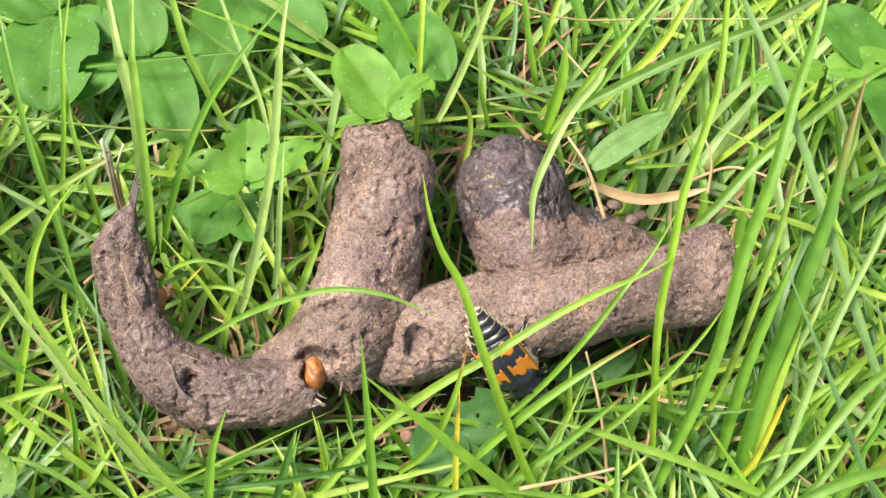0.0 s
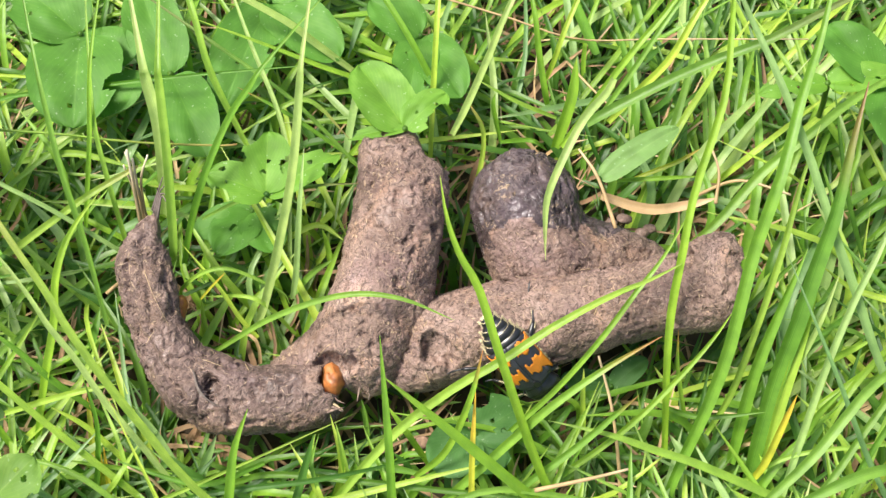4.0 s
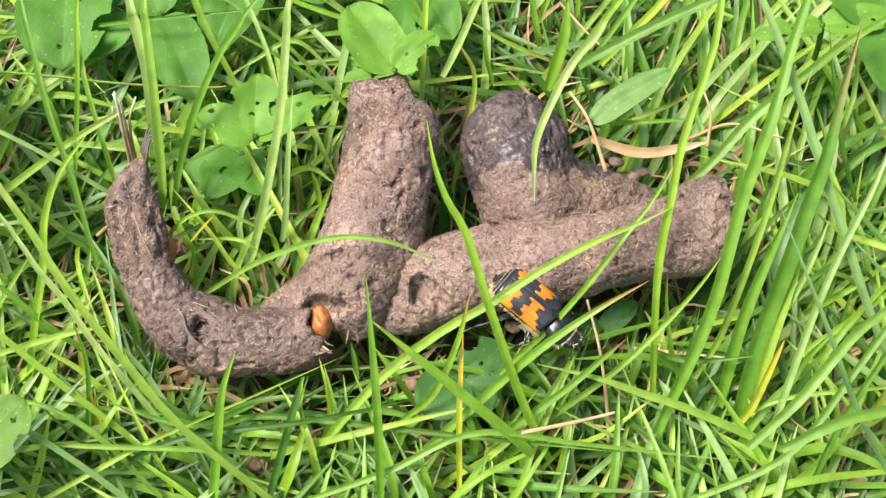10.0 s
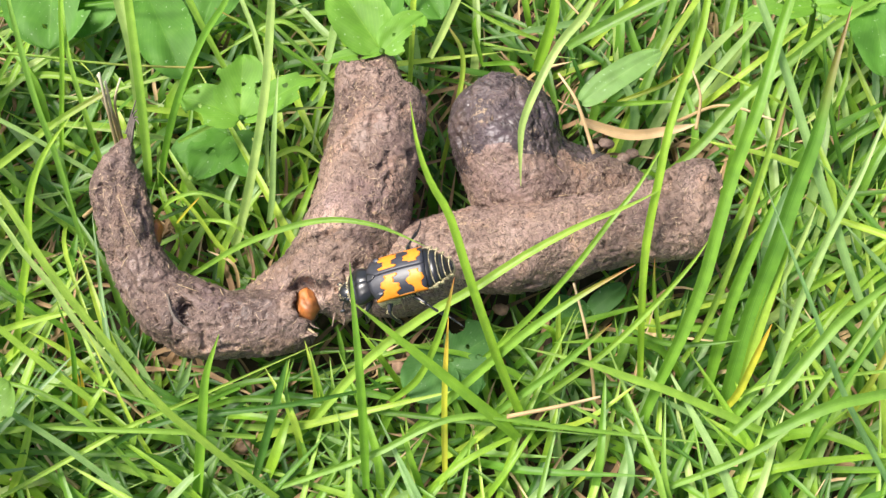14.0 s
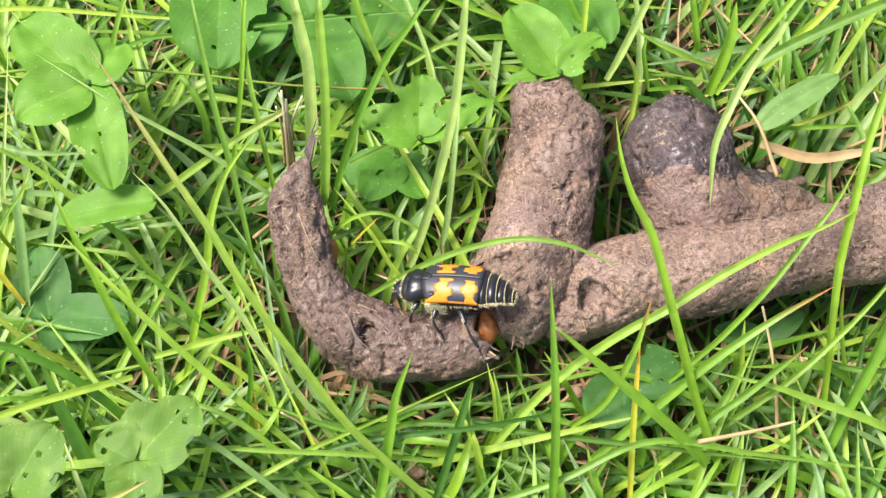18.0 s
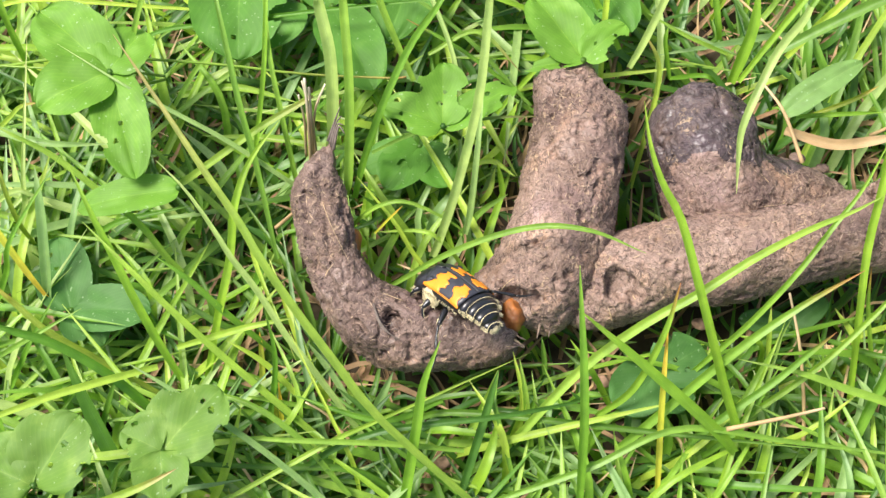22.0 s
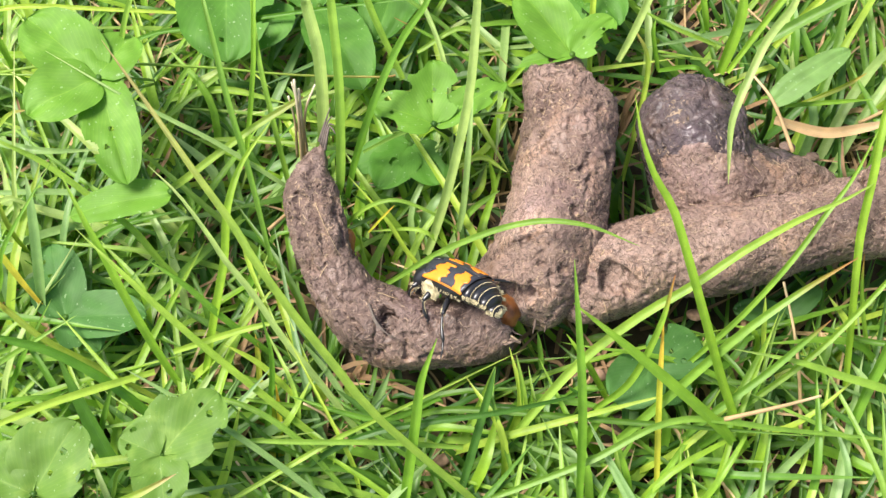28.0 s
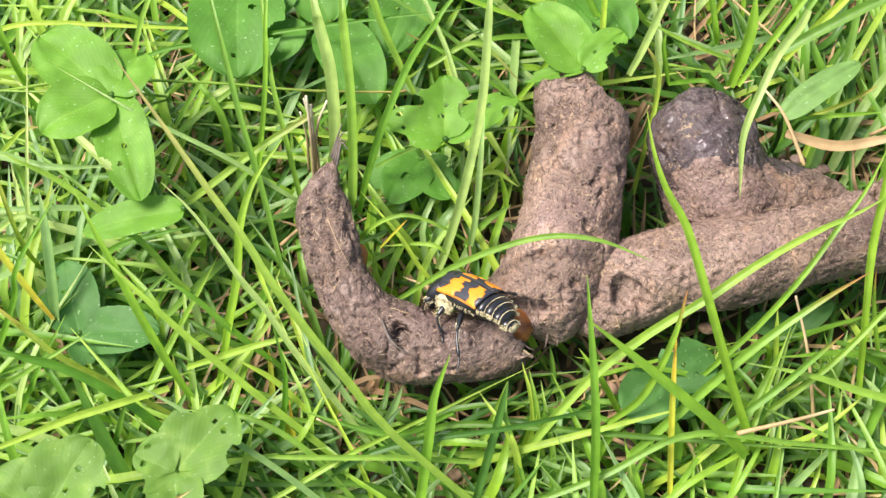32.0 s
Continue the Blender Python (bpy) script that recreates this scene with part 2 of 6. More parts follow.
def dung_material(name, dark, mid, light, gloss=0.75, size=1.0, depth=0.00095):
    """Matted plant fibres: curled ridges at three sizes, shade painted into hollows and cracks between, pale crumbs on
    top.
    """
    m, nt, p = mat_base(name, gloss, 0.3)
    big = tex(nt, "ShaderNodeTexNoise", 90, 5)
    curl = tex(nt, "ShaderNodeTexNoise", 420 * size, 3)
    curl.inputs["Distortion"].default_value = 3.5
    mat = tex(nt, "ShaderNodeTexNoise", 1000 * size, 3)
    mat.inputs["Distortion"].default_value = 3.0
    fine = tex(nt, "ShaderNodeTexNoise", 3000, 3)
    crack = tex(nt, "ShaderNodeTexVoronoi", 190)
    crack.feature = "DISTANCE_TO_EDGE"
    warp = nt.nodes.new("ShaderNodeMixRGB")
    warp.inputs[0].default_value = 0.012
    tc = nt.nodes.new("ShaderNodeTexCoord")
    nt.links.new(tc.outputs["Object"], warp.inputs[1])
    nt.links.new(curl.outputs["Color"], warp.inputs[2])
    nt.links.new(warp.outputs[0], crack.inputs["Vector"])
    col = ramp(nt, big.outputs[0], [(0.32, dark), (0.5, mid), (0.7, light)]).outputs[0]
    # hollows of the bump noises get a darker colour, as painted crevice shade
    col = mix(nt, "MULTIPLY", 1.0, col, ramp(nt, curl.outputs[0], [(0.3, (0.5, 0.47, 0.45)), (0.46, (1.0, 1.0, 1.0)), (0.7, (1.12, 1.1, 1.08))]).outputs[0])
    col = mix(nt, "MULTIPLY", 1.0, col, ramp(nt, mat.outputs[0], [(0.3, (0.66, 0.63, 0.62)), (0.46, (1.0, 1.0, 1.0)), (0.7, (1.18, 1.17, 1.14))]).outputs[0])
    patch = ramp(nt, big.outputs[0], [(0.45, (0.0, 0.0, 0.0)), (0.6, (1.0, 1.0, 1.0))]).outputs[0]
    # crack lines have no depth; their shade is in the colour alone
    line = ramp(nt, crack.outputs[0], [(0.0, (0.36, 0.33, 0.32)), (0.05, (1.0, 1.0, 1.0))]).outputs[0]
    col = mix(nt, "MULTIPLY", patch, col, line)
    tan = tex(nt, "ShaderNodeTexNoise", 170, 6)
    tan_mask = ramp(nt, tan.outputs[0], [(0.52, (0.0, 0.0, 0.0)), (0.68, (0.6, 0.6, 0.6))]).outputs[0]
    col = mix(nt, "MULTIPLY", tan_mask, col, (1.25, 1.1, 0.85))
    mauve = tex(nt, "ShaderNodeTexNoise", 120, 3)
    col = mix(nt, "MULTIPLY", ramp(nt, mauve.outputs[0], [(0.5, (0.0, 0.0, 0.0)), (0.65, (0.8, 0.8, 0.8))]).outputs[0], col, (0.88, 0.86, 0.98))
    crumb = ramp(nt, fine.outputs[0], [(0.66, (0.0, 0.0, 0.0)), (0.74, (0.5, 0.5, 0.5))]).outputs[0]
    col = mix(nt, "MIX", crumb, col, (0.47, 0.34, 0.21))
    # pale straw bits gathered in patches
    bits = tex(nt, "ShaderNodeTexNoise", 1150, 2)
    bits.inputs["Distortion"].default_value = 1.2
    flock = tex(nt, "ShaderNodeTexNoise", 150, 4)
    show = mix(nt, "MULTIPLY", 1.0, ramp(nt, bits.outputs[0], [(0.57, (0.0, 0.0, 0.0)), (0.63, (1.0, 1.0, 1.0))]).outputs[0],
               ramp(nt, flock.outputs[0], [(0.52, (0.0, 0.0, 0.0)), (0.66, (0.6, 0.6, 0.6))]).outputs[0])
    col = mix(nt, "MIX", show, col, (0.50, 0.36, 0.22))
    nt.links.new(col, p.inputs["Base Color"])

    def madd(a, f, c):
        n = nt.nodes.new("ShaderNodeMath")
        n.operation = "MULTIPLY_ADD"
        n.inputs[1].default_value = f
        nt.links.new(a, n.inputs[0])
        if c is None:
            n.inputs[2].default_value = 0.0
        else:
            nt.links.new(c, n.inputs[2])
        return n.outputs[0]

    h = madd(curl.outputs[0], 0.9, None)
    h = madd(mat.outputs[0], 0.55, h)
    h = madd(fine.outputs[0], 0.25, h)
    bm = bump(nt, p, h, 1.0, depth)
    skin = tex(nt, "ShaderNodeTexNoise", 140, 4)
    nt.links.new(ramp(nt, skin.outputs[0], [(0.42, (0.25, 0.25, 0.25)), (0.62, (1.0, 1.0, 1.0))]).outputs[0], bm.inputs["Strength"])
    nt.links.new(ramp(nt, skin.outputs[0], [(0.4, (gloss - 0.2,) * 3), (0.6, (min(1.0, gloss + 0.1),) * 3)]).outputs[0], p.inputs["Roughness"])
    return m


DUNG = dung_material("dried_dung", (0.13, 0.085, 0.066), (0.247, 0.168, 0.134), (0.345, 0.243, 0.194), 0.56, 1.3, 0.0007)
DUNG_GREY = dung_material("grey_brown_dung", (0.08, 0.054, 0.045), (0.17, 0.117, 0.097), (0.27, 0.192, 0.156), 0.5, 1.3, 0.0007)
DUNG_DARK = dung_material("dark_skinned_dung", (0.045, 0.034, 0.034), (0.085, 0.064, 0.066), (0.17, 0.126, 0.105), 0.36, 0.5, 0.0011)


def plain(name, colour, rough, spec=0.5, var=0.25, scale=900, translucent=0.0):
    m, nt, p = mat_base(name, rough, spec)
    n = tex(nt, "ShaderNodeTexNoise", scale, 4)
    lo, hi = tuple(c * (1 - var) for c in colour), tuple(min(1, c * (1 + var)) for c in colour)
    nt.links.new(ramp(nt, n.outputs[0], [(0.3, lo), (0.7, hi)]).outputs[0], p.inputs["Base Color"])
    bump(nt, p, n.outputs[0], 0.15, 0.0002)
    if translucent:
        p.inputs["Subsurface Weight"].default_value = translucent
        p.inputs["Subsurface Radius"].default_value = (0.002, 0.001, 0.0005)
    return m


SOIL = plain("dark_soil", (0.055, 0.04, 0.026), 0.95, 0.2, 0.5, 300)
HUSK = plain("orange_husk", (0.34, 0.125, 0.035), 0.45, 0.4, 0.55, 400, 0.25)
FIBRE = plain("straw_fibre", (0.45, 0.33, 0.19), 0.7, 0.3, 0.3, 1500)
FELT = plain("dung_felt", (0.21, 0.148, 0.115), 0.85, 0.2, 0.5, 1500)


def chip_material():
    """Chewed fibres, each of its own tone from dark brown to straw."""
    m, nt, p = mat_base("dung_chip", 0.6, 0.35)
    geo = nt.nodes.new("ShaderNodeNewGeometry")
    tone = ramp(nt, geo.outputs["Random Per Island"], [(0.0, (0.07, 0.047, 0.038)), (0.4, (0.17, 0.113, 0.091)), (0.85, (0.27, 0.19, 0.15)), (0.96, (0.34, 0.245, 0.17)), (1.0, (0.44, 0.32, 0.20))])
    n = tex(nt, "ShaderNodeTexNoise", 2500, 2)
    nt.links.new(mix(nt, "MULTIPLY", 1.0, tone.outputs[0], ramp(nt, n.outputs[0], [(0.3, (0.8, 0.8, 0.8)), (0.7, (1.1, 1.1, 1.1))]).outputs[0]), p.inputs["Base Color"])
    return m


CHIP = chip_material()
FELT_DARK = plain("dung_felt_dark", (0.10, 0.078, 0.074), 0.5, 0.4, 0.5, 1500)
FIBRE_DARK = plain("dark_fibre", (0.12, 0.095, 0.08), 0.6, 0.3, 0.3, 1500)
CRUMB = plain("soil_crumb", (0.24, 0.15, 0.10), 0.9, 0.2, 0.4)
BLACK = plain("beetle_black", (0.012, 0.012, 0.014), 0.3, 0.6, 0.3)
BLACK_MATT = plain("beetle_black_elytra", (0.030, 0.030, 0.038), 0.42, 0.55, 0.3)
ORANGE = plain("beetle_orange", (0.72, 0.235, 0.018), 0.42, 0.4, 0.12)
RIM = plain("beetle_rim", (0.42, 0.15, 0.02), 0.4, 0.4, 0.2)
CREAM = plain("beetle_cream_hair", (0.56, 0.48, 0.29), 0.75, 0.2, 0.3)


# ---- building helpers ----
def part(name, bm, material, parent=None, label=""):
    me = bpy.data.meshes.new(name)
    bm.to_mesh(me)
    bm.free()
    for f in me.polygons:
        f.use_smooth = True
    me.materials.append(material)
    ob = new(name, me)
    if parent:
        ob.parent = parent
    if label:
        tagged(ob, label)
    return ob


def mesh_part(name, verts, faces, material, parent=None, uvs=None):
    me = bpy.data.meshes.new(name)
    me.from_pydata(verts, [], faces)
    me.polygons.foreach_set("use_smooth", [True] * len(me.polygons))
    if uvs is not None:
        layer = me.uv_layers.new(name="UVMap")
        loop = np.empty(len(me.loops), dtype=np.int32)
        me.loops.foreach_get("vertex_index", loop)
        layer.data.foreach_set("uv", np.asarray(uvs, dtype=np.float32)[loop].ravel())
    me.materials.append(material)
    ob = new(name, me)
    if parent:
        ob.parent = parent
    return ob


def thing(name, label, category, group="", at=(0, 0, 0)):
    ob = new(name)
    ob.empty_display_size = 0.002
    ob.location = at
    return tagged(ob, label, category, group)


def spline(points, n):
    """n points on a smooth curve through the given ones."""
    pts = np.array(points, float)
    pad = np.vstack([2 * pts[0] - pts[1], pts, 2 * pts[-1] - pts[-2]])
    seg = len(pts) - 1
    out = []
    for s in np.linspace(0, seg, n):
        i = min(int(s), seg - 1)
        u = s - i
        a, b, c, d = pad[i:i + 4]
        out.append(0.5 * (2 * b + (c - a) * u + (2 * a - 5 * b + 4 * c - d) * u ** 2 + (3 * b - a - 3 * c + d) * u ** 3))
    return np.array(out)


def ribbons(points, width, fold, n, sway, up=(0, 0, 1)):
    """Verts, faces and UVs of folded grass blades along the curves through points (blades, points, 3), in mm."""
    pts, width, sway = np.asarray(points, float), np.asarray(width, float), np.asarray(sway, float)
    m = len(pts)
    c = np.einsum("nk,mkd->mnd", spline(np.eye(pts.shape[1]), n), pts)
    u = np.linspace(0, 1, n)
    d = np.empty_like(c)
    d[:, 1:-1], d[:, 0], d[:, -1] = c[:, 2:] - c[:, :-2], c[:, 1] - c[:, 0], c[:, -1] - c[:, -2]
    d /= np.linalg.norm(d, axis=2)[..., None] + 1e-9
    side = np.cross(d, up)
    steep = np.linalg.norm(side, axis=2) < 0.15
    side[steep] = np.cross(d[steep], (0.3, -1, 0.2))
    side /= np.linalg.norm(side, axis=2)[..., None]
    nrm = np.cross(side, d)
    turn = (sway[:, None] * (u - 0.4))[..., None]
    side, nrm = side * np.cos(turn) + nrm * np.sin(turn), nrm * np.cos(turn) - side * np.sin(turn)
    shape = np.minimum(1.0, 0.7 + 1.2 * u) * np.maximum(0.05, 1 - 0.25 * u - 0.7 * np.maximum(0, (u - 0.55) / 0.45) ** 1.8)
    w = (width[:, None] / 2 * shape)[..., None]
    rows = [c + side * a * w + nrm * (abs(a) - 0.5) * fold * w * 0.8 for a in (-1, -0.45, 0, 0.45, 1)]
    verts = (np.stack(rows, 2) * MM).reshape(-1, 3)
    across = np.array((0, 0.275, 0.5, 0.725, 1.0))
    uv = np.broadcast_to(np.stack(np.meshgrid(u, across, indexing="ij")[::-1], -1), (m, n, 5, 2)).reshape(-1, 2)
    one = np.array([(i * 5 + k, i * 5 + k + 1, i * 5 + k + 6, i * 5 + k + 5) for i in range(n - 1) for k in range(4)])
    faces = (one[None] + (n * 5) * np.arange(m)[:, None, None]).reshape(-1, 4)
    return verts.tolist(), faces.tolist(), uv


def tube_verts(curve, radii, sides):
    """A closed tube of given radii along the curve (mm)."""
    n = len(curve)
    verts, faces = [], []
    ref = np.array([0.13, 0.3, 1.0])
    for i in range(n):
        d = curve[min(i + 1, n - 1)] - curve[max(i - 1, 0)]
        d = d / (np.linalg.norm(d) + 1e-9)
        s = np.cross(d, ref)
        s /= np.linalg.norm(s) + 1e-9
        t = np.cross(s, d)
        for k in range(sides):
            a = 2 * math.pi * k / sides
            verts.append(tuple((curve[i] + (s * math.cos(a) + t * math.sin(a)) * radii[i]) * MM))
    for i in range(n - 1):
        for k in range(sides):
            a, b = i * sides + k, i * sides + (k + 1) % sides
            faces.append((a, b, b + sides, a + sides))
    faces.append(tuple(range(sides))[::-1])
    faces.append(tuple(range((n - 1) * sides, n * sides)))
    return verts, faces


def ball_bm(rx, ry, rz, at=(0, 0, 0), seg=20, rings=12):
    bm = bmesh.new()
    bmesh.ops.create_uvsphere(bm, u_segments=seg, v_segments=rings, radius=1.0)
    for v in bm.verts:
        v.co = Vector((v.co.x * rx + at[0], v.co.y * ry + at[1], v.co.z * rz + at[2])) * MM
    return bm


# ---- ground ----
def build_ground():
    bm = bmesh.new()
    bmesh.ops.create_grid(bm, x_segments=120, y_segments=120, size=0.3)
    for v in bm.verts:
        v.co.z = 0.0016 * noise.fractal(v.co * 60, 1.0, 2.0, 4) - 0.001
        if max(abs(v.co.x), abs(v.co.y)) > 0.298:
            v.co.x *= 200
            v.co.y *= 200
            v.co.z = -0.001
    g = part("ground", bm, SOIL)
    tagged(g, "dark crumbly soil under the lawn", "ground", kind="structure")


build_ground()

# ---- droppings: axis points with radius, mm ----
CURLED = [(-48.9, 6.8, 26.4, 0.7), (-50.4, 3.6, 24.6, 2.6), (-51.2, -0.6, 23.0, 4.6), (-50.6, -4.6, 21.5, 4.9), (-49.6, -9.2, 19.5, 4.6), (-47.4, -13.7, 17.5, 5.1), (-44.6, -17.2, 16.0, 5.8), (-40.6, -19.9, 15.2, 6.6), (-35.6, -21.3, 14.8, 6.2), (-30.4, -21.0, 14.5, 6.1), (-26.2, -20.2, 14.2, 5.9), (-23.0, -19.6, 14.0, 5.3)]
UPRIGHT = [(-11.4, 20.5, 23.6, 6.6), (-10.4, 15.0, 23.2, 7.3), (-10.6, 10.0, 22.2, 7.6), (-11.2, 5.0, 20.8, 8.1), (-12.7, -1.2, 19.0, 8.4), (-14.4, -6.6, 17.4, 8.6), (-15.8, -11.0, 16.6, 8.2), (-16.6, -13.6, 16.0, 6.6)]
BRIDGE = [(-29.4, -16.6, 13.5, 3.6), (-25.6, -15.6, 14.3, 4.8), (-21.4, -13.8, 15.4, 5.8), (-17.4, -11.7, 16.0, 6.8)]
TORN = [(-13.6, -12.0, 13.2, 4.8), (-15.0, -15.8, 13.2, 4.2), (-16.2, -18.8, 13.4, 2.6), (-16.6, -21.0, 13.8, 0.9)]
LOG = [(-9.4, -16.6, 13.4, 3.4), (-7.0, -14.6, 13.8, 5.6), (-3.6, -11.8, 14.6, 7.4), (4.0, -9.6, 16.0, 7.6), (13.3, -9.1, 17.0, 7.5), (22.4, -7.8, 18.4, 6.9), (29.4, -6.6, 20.0, 6.6), (34.6, -7.2, 21.0, 5.9), (38.2, -6.6, 21.6, 6.2), (41.0, -6.0, 22.0, 5.6)]
LOG_CLUMP = [(37.6, -3.2, 23.2, 4.8), (39.8, -2.6, 23.6, 5.6), (41.4, -4.4, 22.8, 4.6)]
KNOB = [(12.2, 4.4, 14.0, 8.4), (15.0, 3.6, 13.6, 8.4), (20.6, 3.2, 12.6, 7.4), (26.4, 2.6, 12.4, 6.0), (31.0, 1.6, 12.0, 4.2)]
KNOB_END = [(9.6, 14.2, 17.8, 7.8), (9.8, 12.0, 17.6, 8.9), (10.4, 9.0, 17.0, 9.2), (11.6, 5.2, 15.6, 8.3), (12.4, 1.4, 14.0, 7.2)]
HOLE = (-39.8, -20.8, 21.2)
J_END = (-21.4, -18.8, 16.9)
J_SIDE = (-45.6, -7.3, 18.6)
LIP = (-19.6, -23.9, 16.4)
TIP = (-47.4, 10.4, 30.0)
CRUMBS = (34.0, -25.1, 4.0), (-7.1, -26.7, 9.0), (9.5, -16.6, 7.0), (-32.6, -34.6, 5.0), (-31.9, -38.7, 5.0), (28.2, 13.4, 8.0), (31.1, 10.8, 7.0), (29.4, 7.7, 8.0), (32.8, 12.3, 6.0), (25.7, 12.5, 8.0)


def value_noise(p, scale, seed):
    """Smooth lattice noise, -1 to 1, at the points p (n, 3)."""
    q = p * scale + seed * 17.31
    i = np.floor(q).astype(np.int64)
    f = q - i
    f = f * f * f * (f * (f * 6 - 15) + 10)
    out = np.zeros(len(p))
    for a in (0, 1):
        for b in (0, 1):
            for c in (0, 1):
                h = ((i[:, 0] + a) * 374761393 + (i[:, 1] + b) * 668265263 + (i[:, 2] + c) * 1274126177 + int(seed * 101)) & 0xFFFFFFFF
                h = ((h ^ (h >> 13)) * 1274126177) & 0xFFFFFFFF
                h = (h ^ (h >> 16)) & 0xFFFF
                w = np.abs(1 - a - f[:, 0]) * np.abs(1 - b - f[:, 1]) * np.abs(1 - c - f[:, 2])
                out += w * (h / 32767.5 - 1)
    return out


def tube_field(p, spec, fine=7):
    """Distance from the skin of a tapering tube."""
    s = spline(spec, fine * len(spec))
    best = np.full(len(p), 1e3)
    for a, b in zip(s[:-1], s[1:]):
        d = b[:3] - a[:3]
        u = np.clip((p - a[:3]) @ d / (d @ d + 1e-9), 0, 1)
        best = np.minimum(best, np.linalg.norm(p - a[:3] - u[:, None] * d, axis=1) - (a[3] + (b[3] - a[3]) * u))
    return best


def blend_min(a, b, k):
    h = np.clip(0.5 + 0.5 * (b - a) / k, 0, 1)
    return b * (1 - h) + a * h - k * h * (1 - h)


def refine(coarse, n):
    """The field on a grid n times finer, by straight interpolation."""
    for axis in range(3):
        m = coarse.shape[axis]
        at = np.arange((m - 1) * n + 1) / n
        i = np.minimum(at.astype(int), m - 2)
        f = (at - i).reshape([-1 if k == axis else 1 for k in range(3)])
        coarse = np.take(coarse, i, axis) * (1 - f) + np.take(coarse, i + 1, axis) * f
    return coarse


def skin_of(field, low, cell):
    """Vertices, outward normals and quads of the zero surface of a field on a grid."""
    inside = field < 0
    corner = [(a, b, c) for a in (0, 1) for b in (0, 1) for c in (0, 1)]
    n = np.array(field.shape) - 1
    count = sum(inside[a:a + n[0], b:b + n[1], c:c + n[2]].astype(np.int8) for a, b, c in corner)
    cells = np.argwhere((count > 0) & (count < 8))
    val = np.stack([field[cells[:, 0] + a, cells[:, 1] + b, cells[:, 2] + c] for a, b, c in corner], 1)
    total, hits = np.zeros((len(cells), 3)), np.zeros(len(cells))
    for i, ci in enumerate(corner):
        for j, cj in enumerate(corner):
            if j > i and sum(x != y for x, y in zip(ci, cj)) == 1:
                cut = (val[:, i] < 0) != (val[:, j] < 0)
                u = val[:, i] / np.where(cut, val[:, i] - val[:, j], 1)
                total += np.where(cut[:, None], np.array(ci) + u[:, None] * (np.array(cj) - np.array(ci)), 0)
                hits += cut
    verts = low + (cells + total / hits[:, None]) * cell
    grad = np.zeros((len(cells), 3))
    for k, c in enumerate(corner):
        grad += val[:, k:k + 1] * (2 * np.array(c) - 1)
    grad /= np.linalg.norm(grad, axis=1)[:, None] + 1e-9
    index = np.full(tuple(n), -1, dtype=np.int64)
    index[tuple(cells.T)] = np.arange(len(cells))
    quads = []
    for axis in range(3):
        o1, o2 = [(1, 2), (2, 0), (0, 1)][axis]
        lo = [slice(1, n[k]) for k in range(3)]
        hi = list(lo)
        lo[axis], hi[axis] = slice(0, n[axis]), slice(1, n[axis] + 1)
        a, b = inside[tuple(lo)], inside[tuple(hi)]
        at = np.argwhere(a != b) + np.array([0 if k == axis else 1 for k in range(3)])
        out = inside[tuple(at.T)]
        d1, d2 = np.zeros(3, int), np.zeros(3, int)
        d1[o1], d2[o2] = 1, 1
        q = np.stack([index[tuple((at - o).T)] for o in (d1 + d2, d2, 0 * d1, d1)], 1)
        q[~out] = q[~out][:, ::-1]
        quads.append(q[(q >= 0).all(1)])
    return verts, grad, np.concatenate(quads)


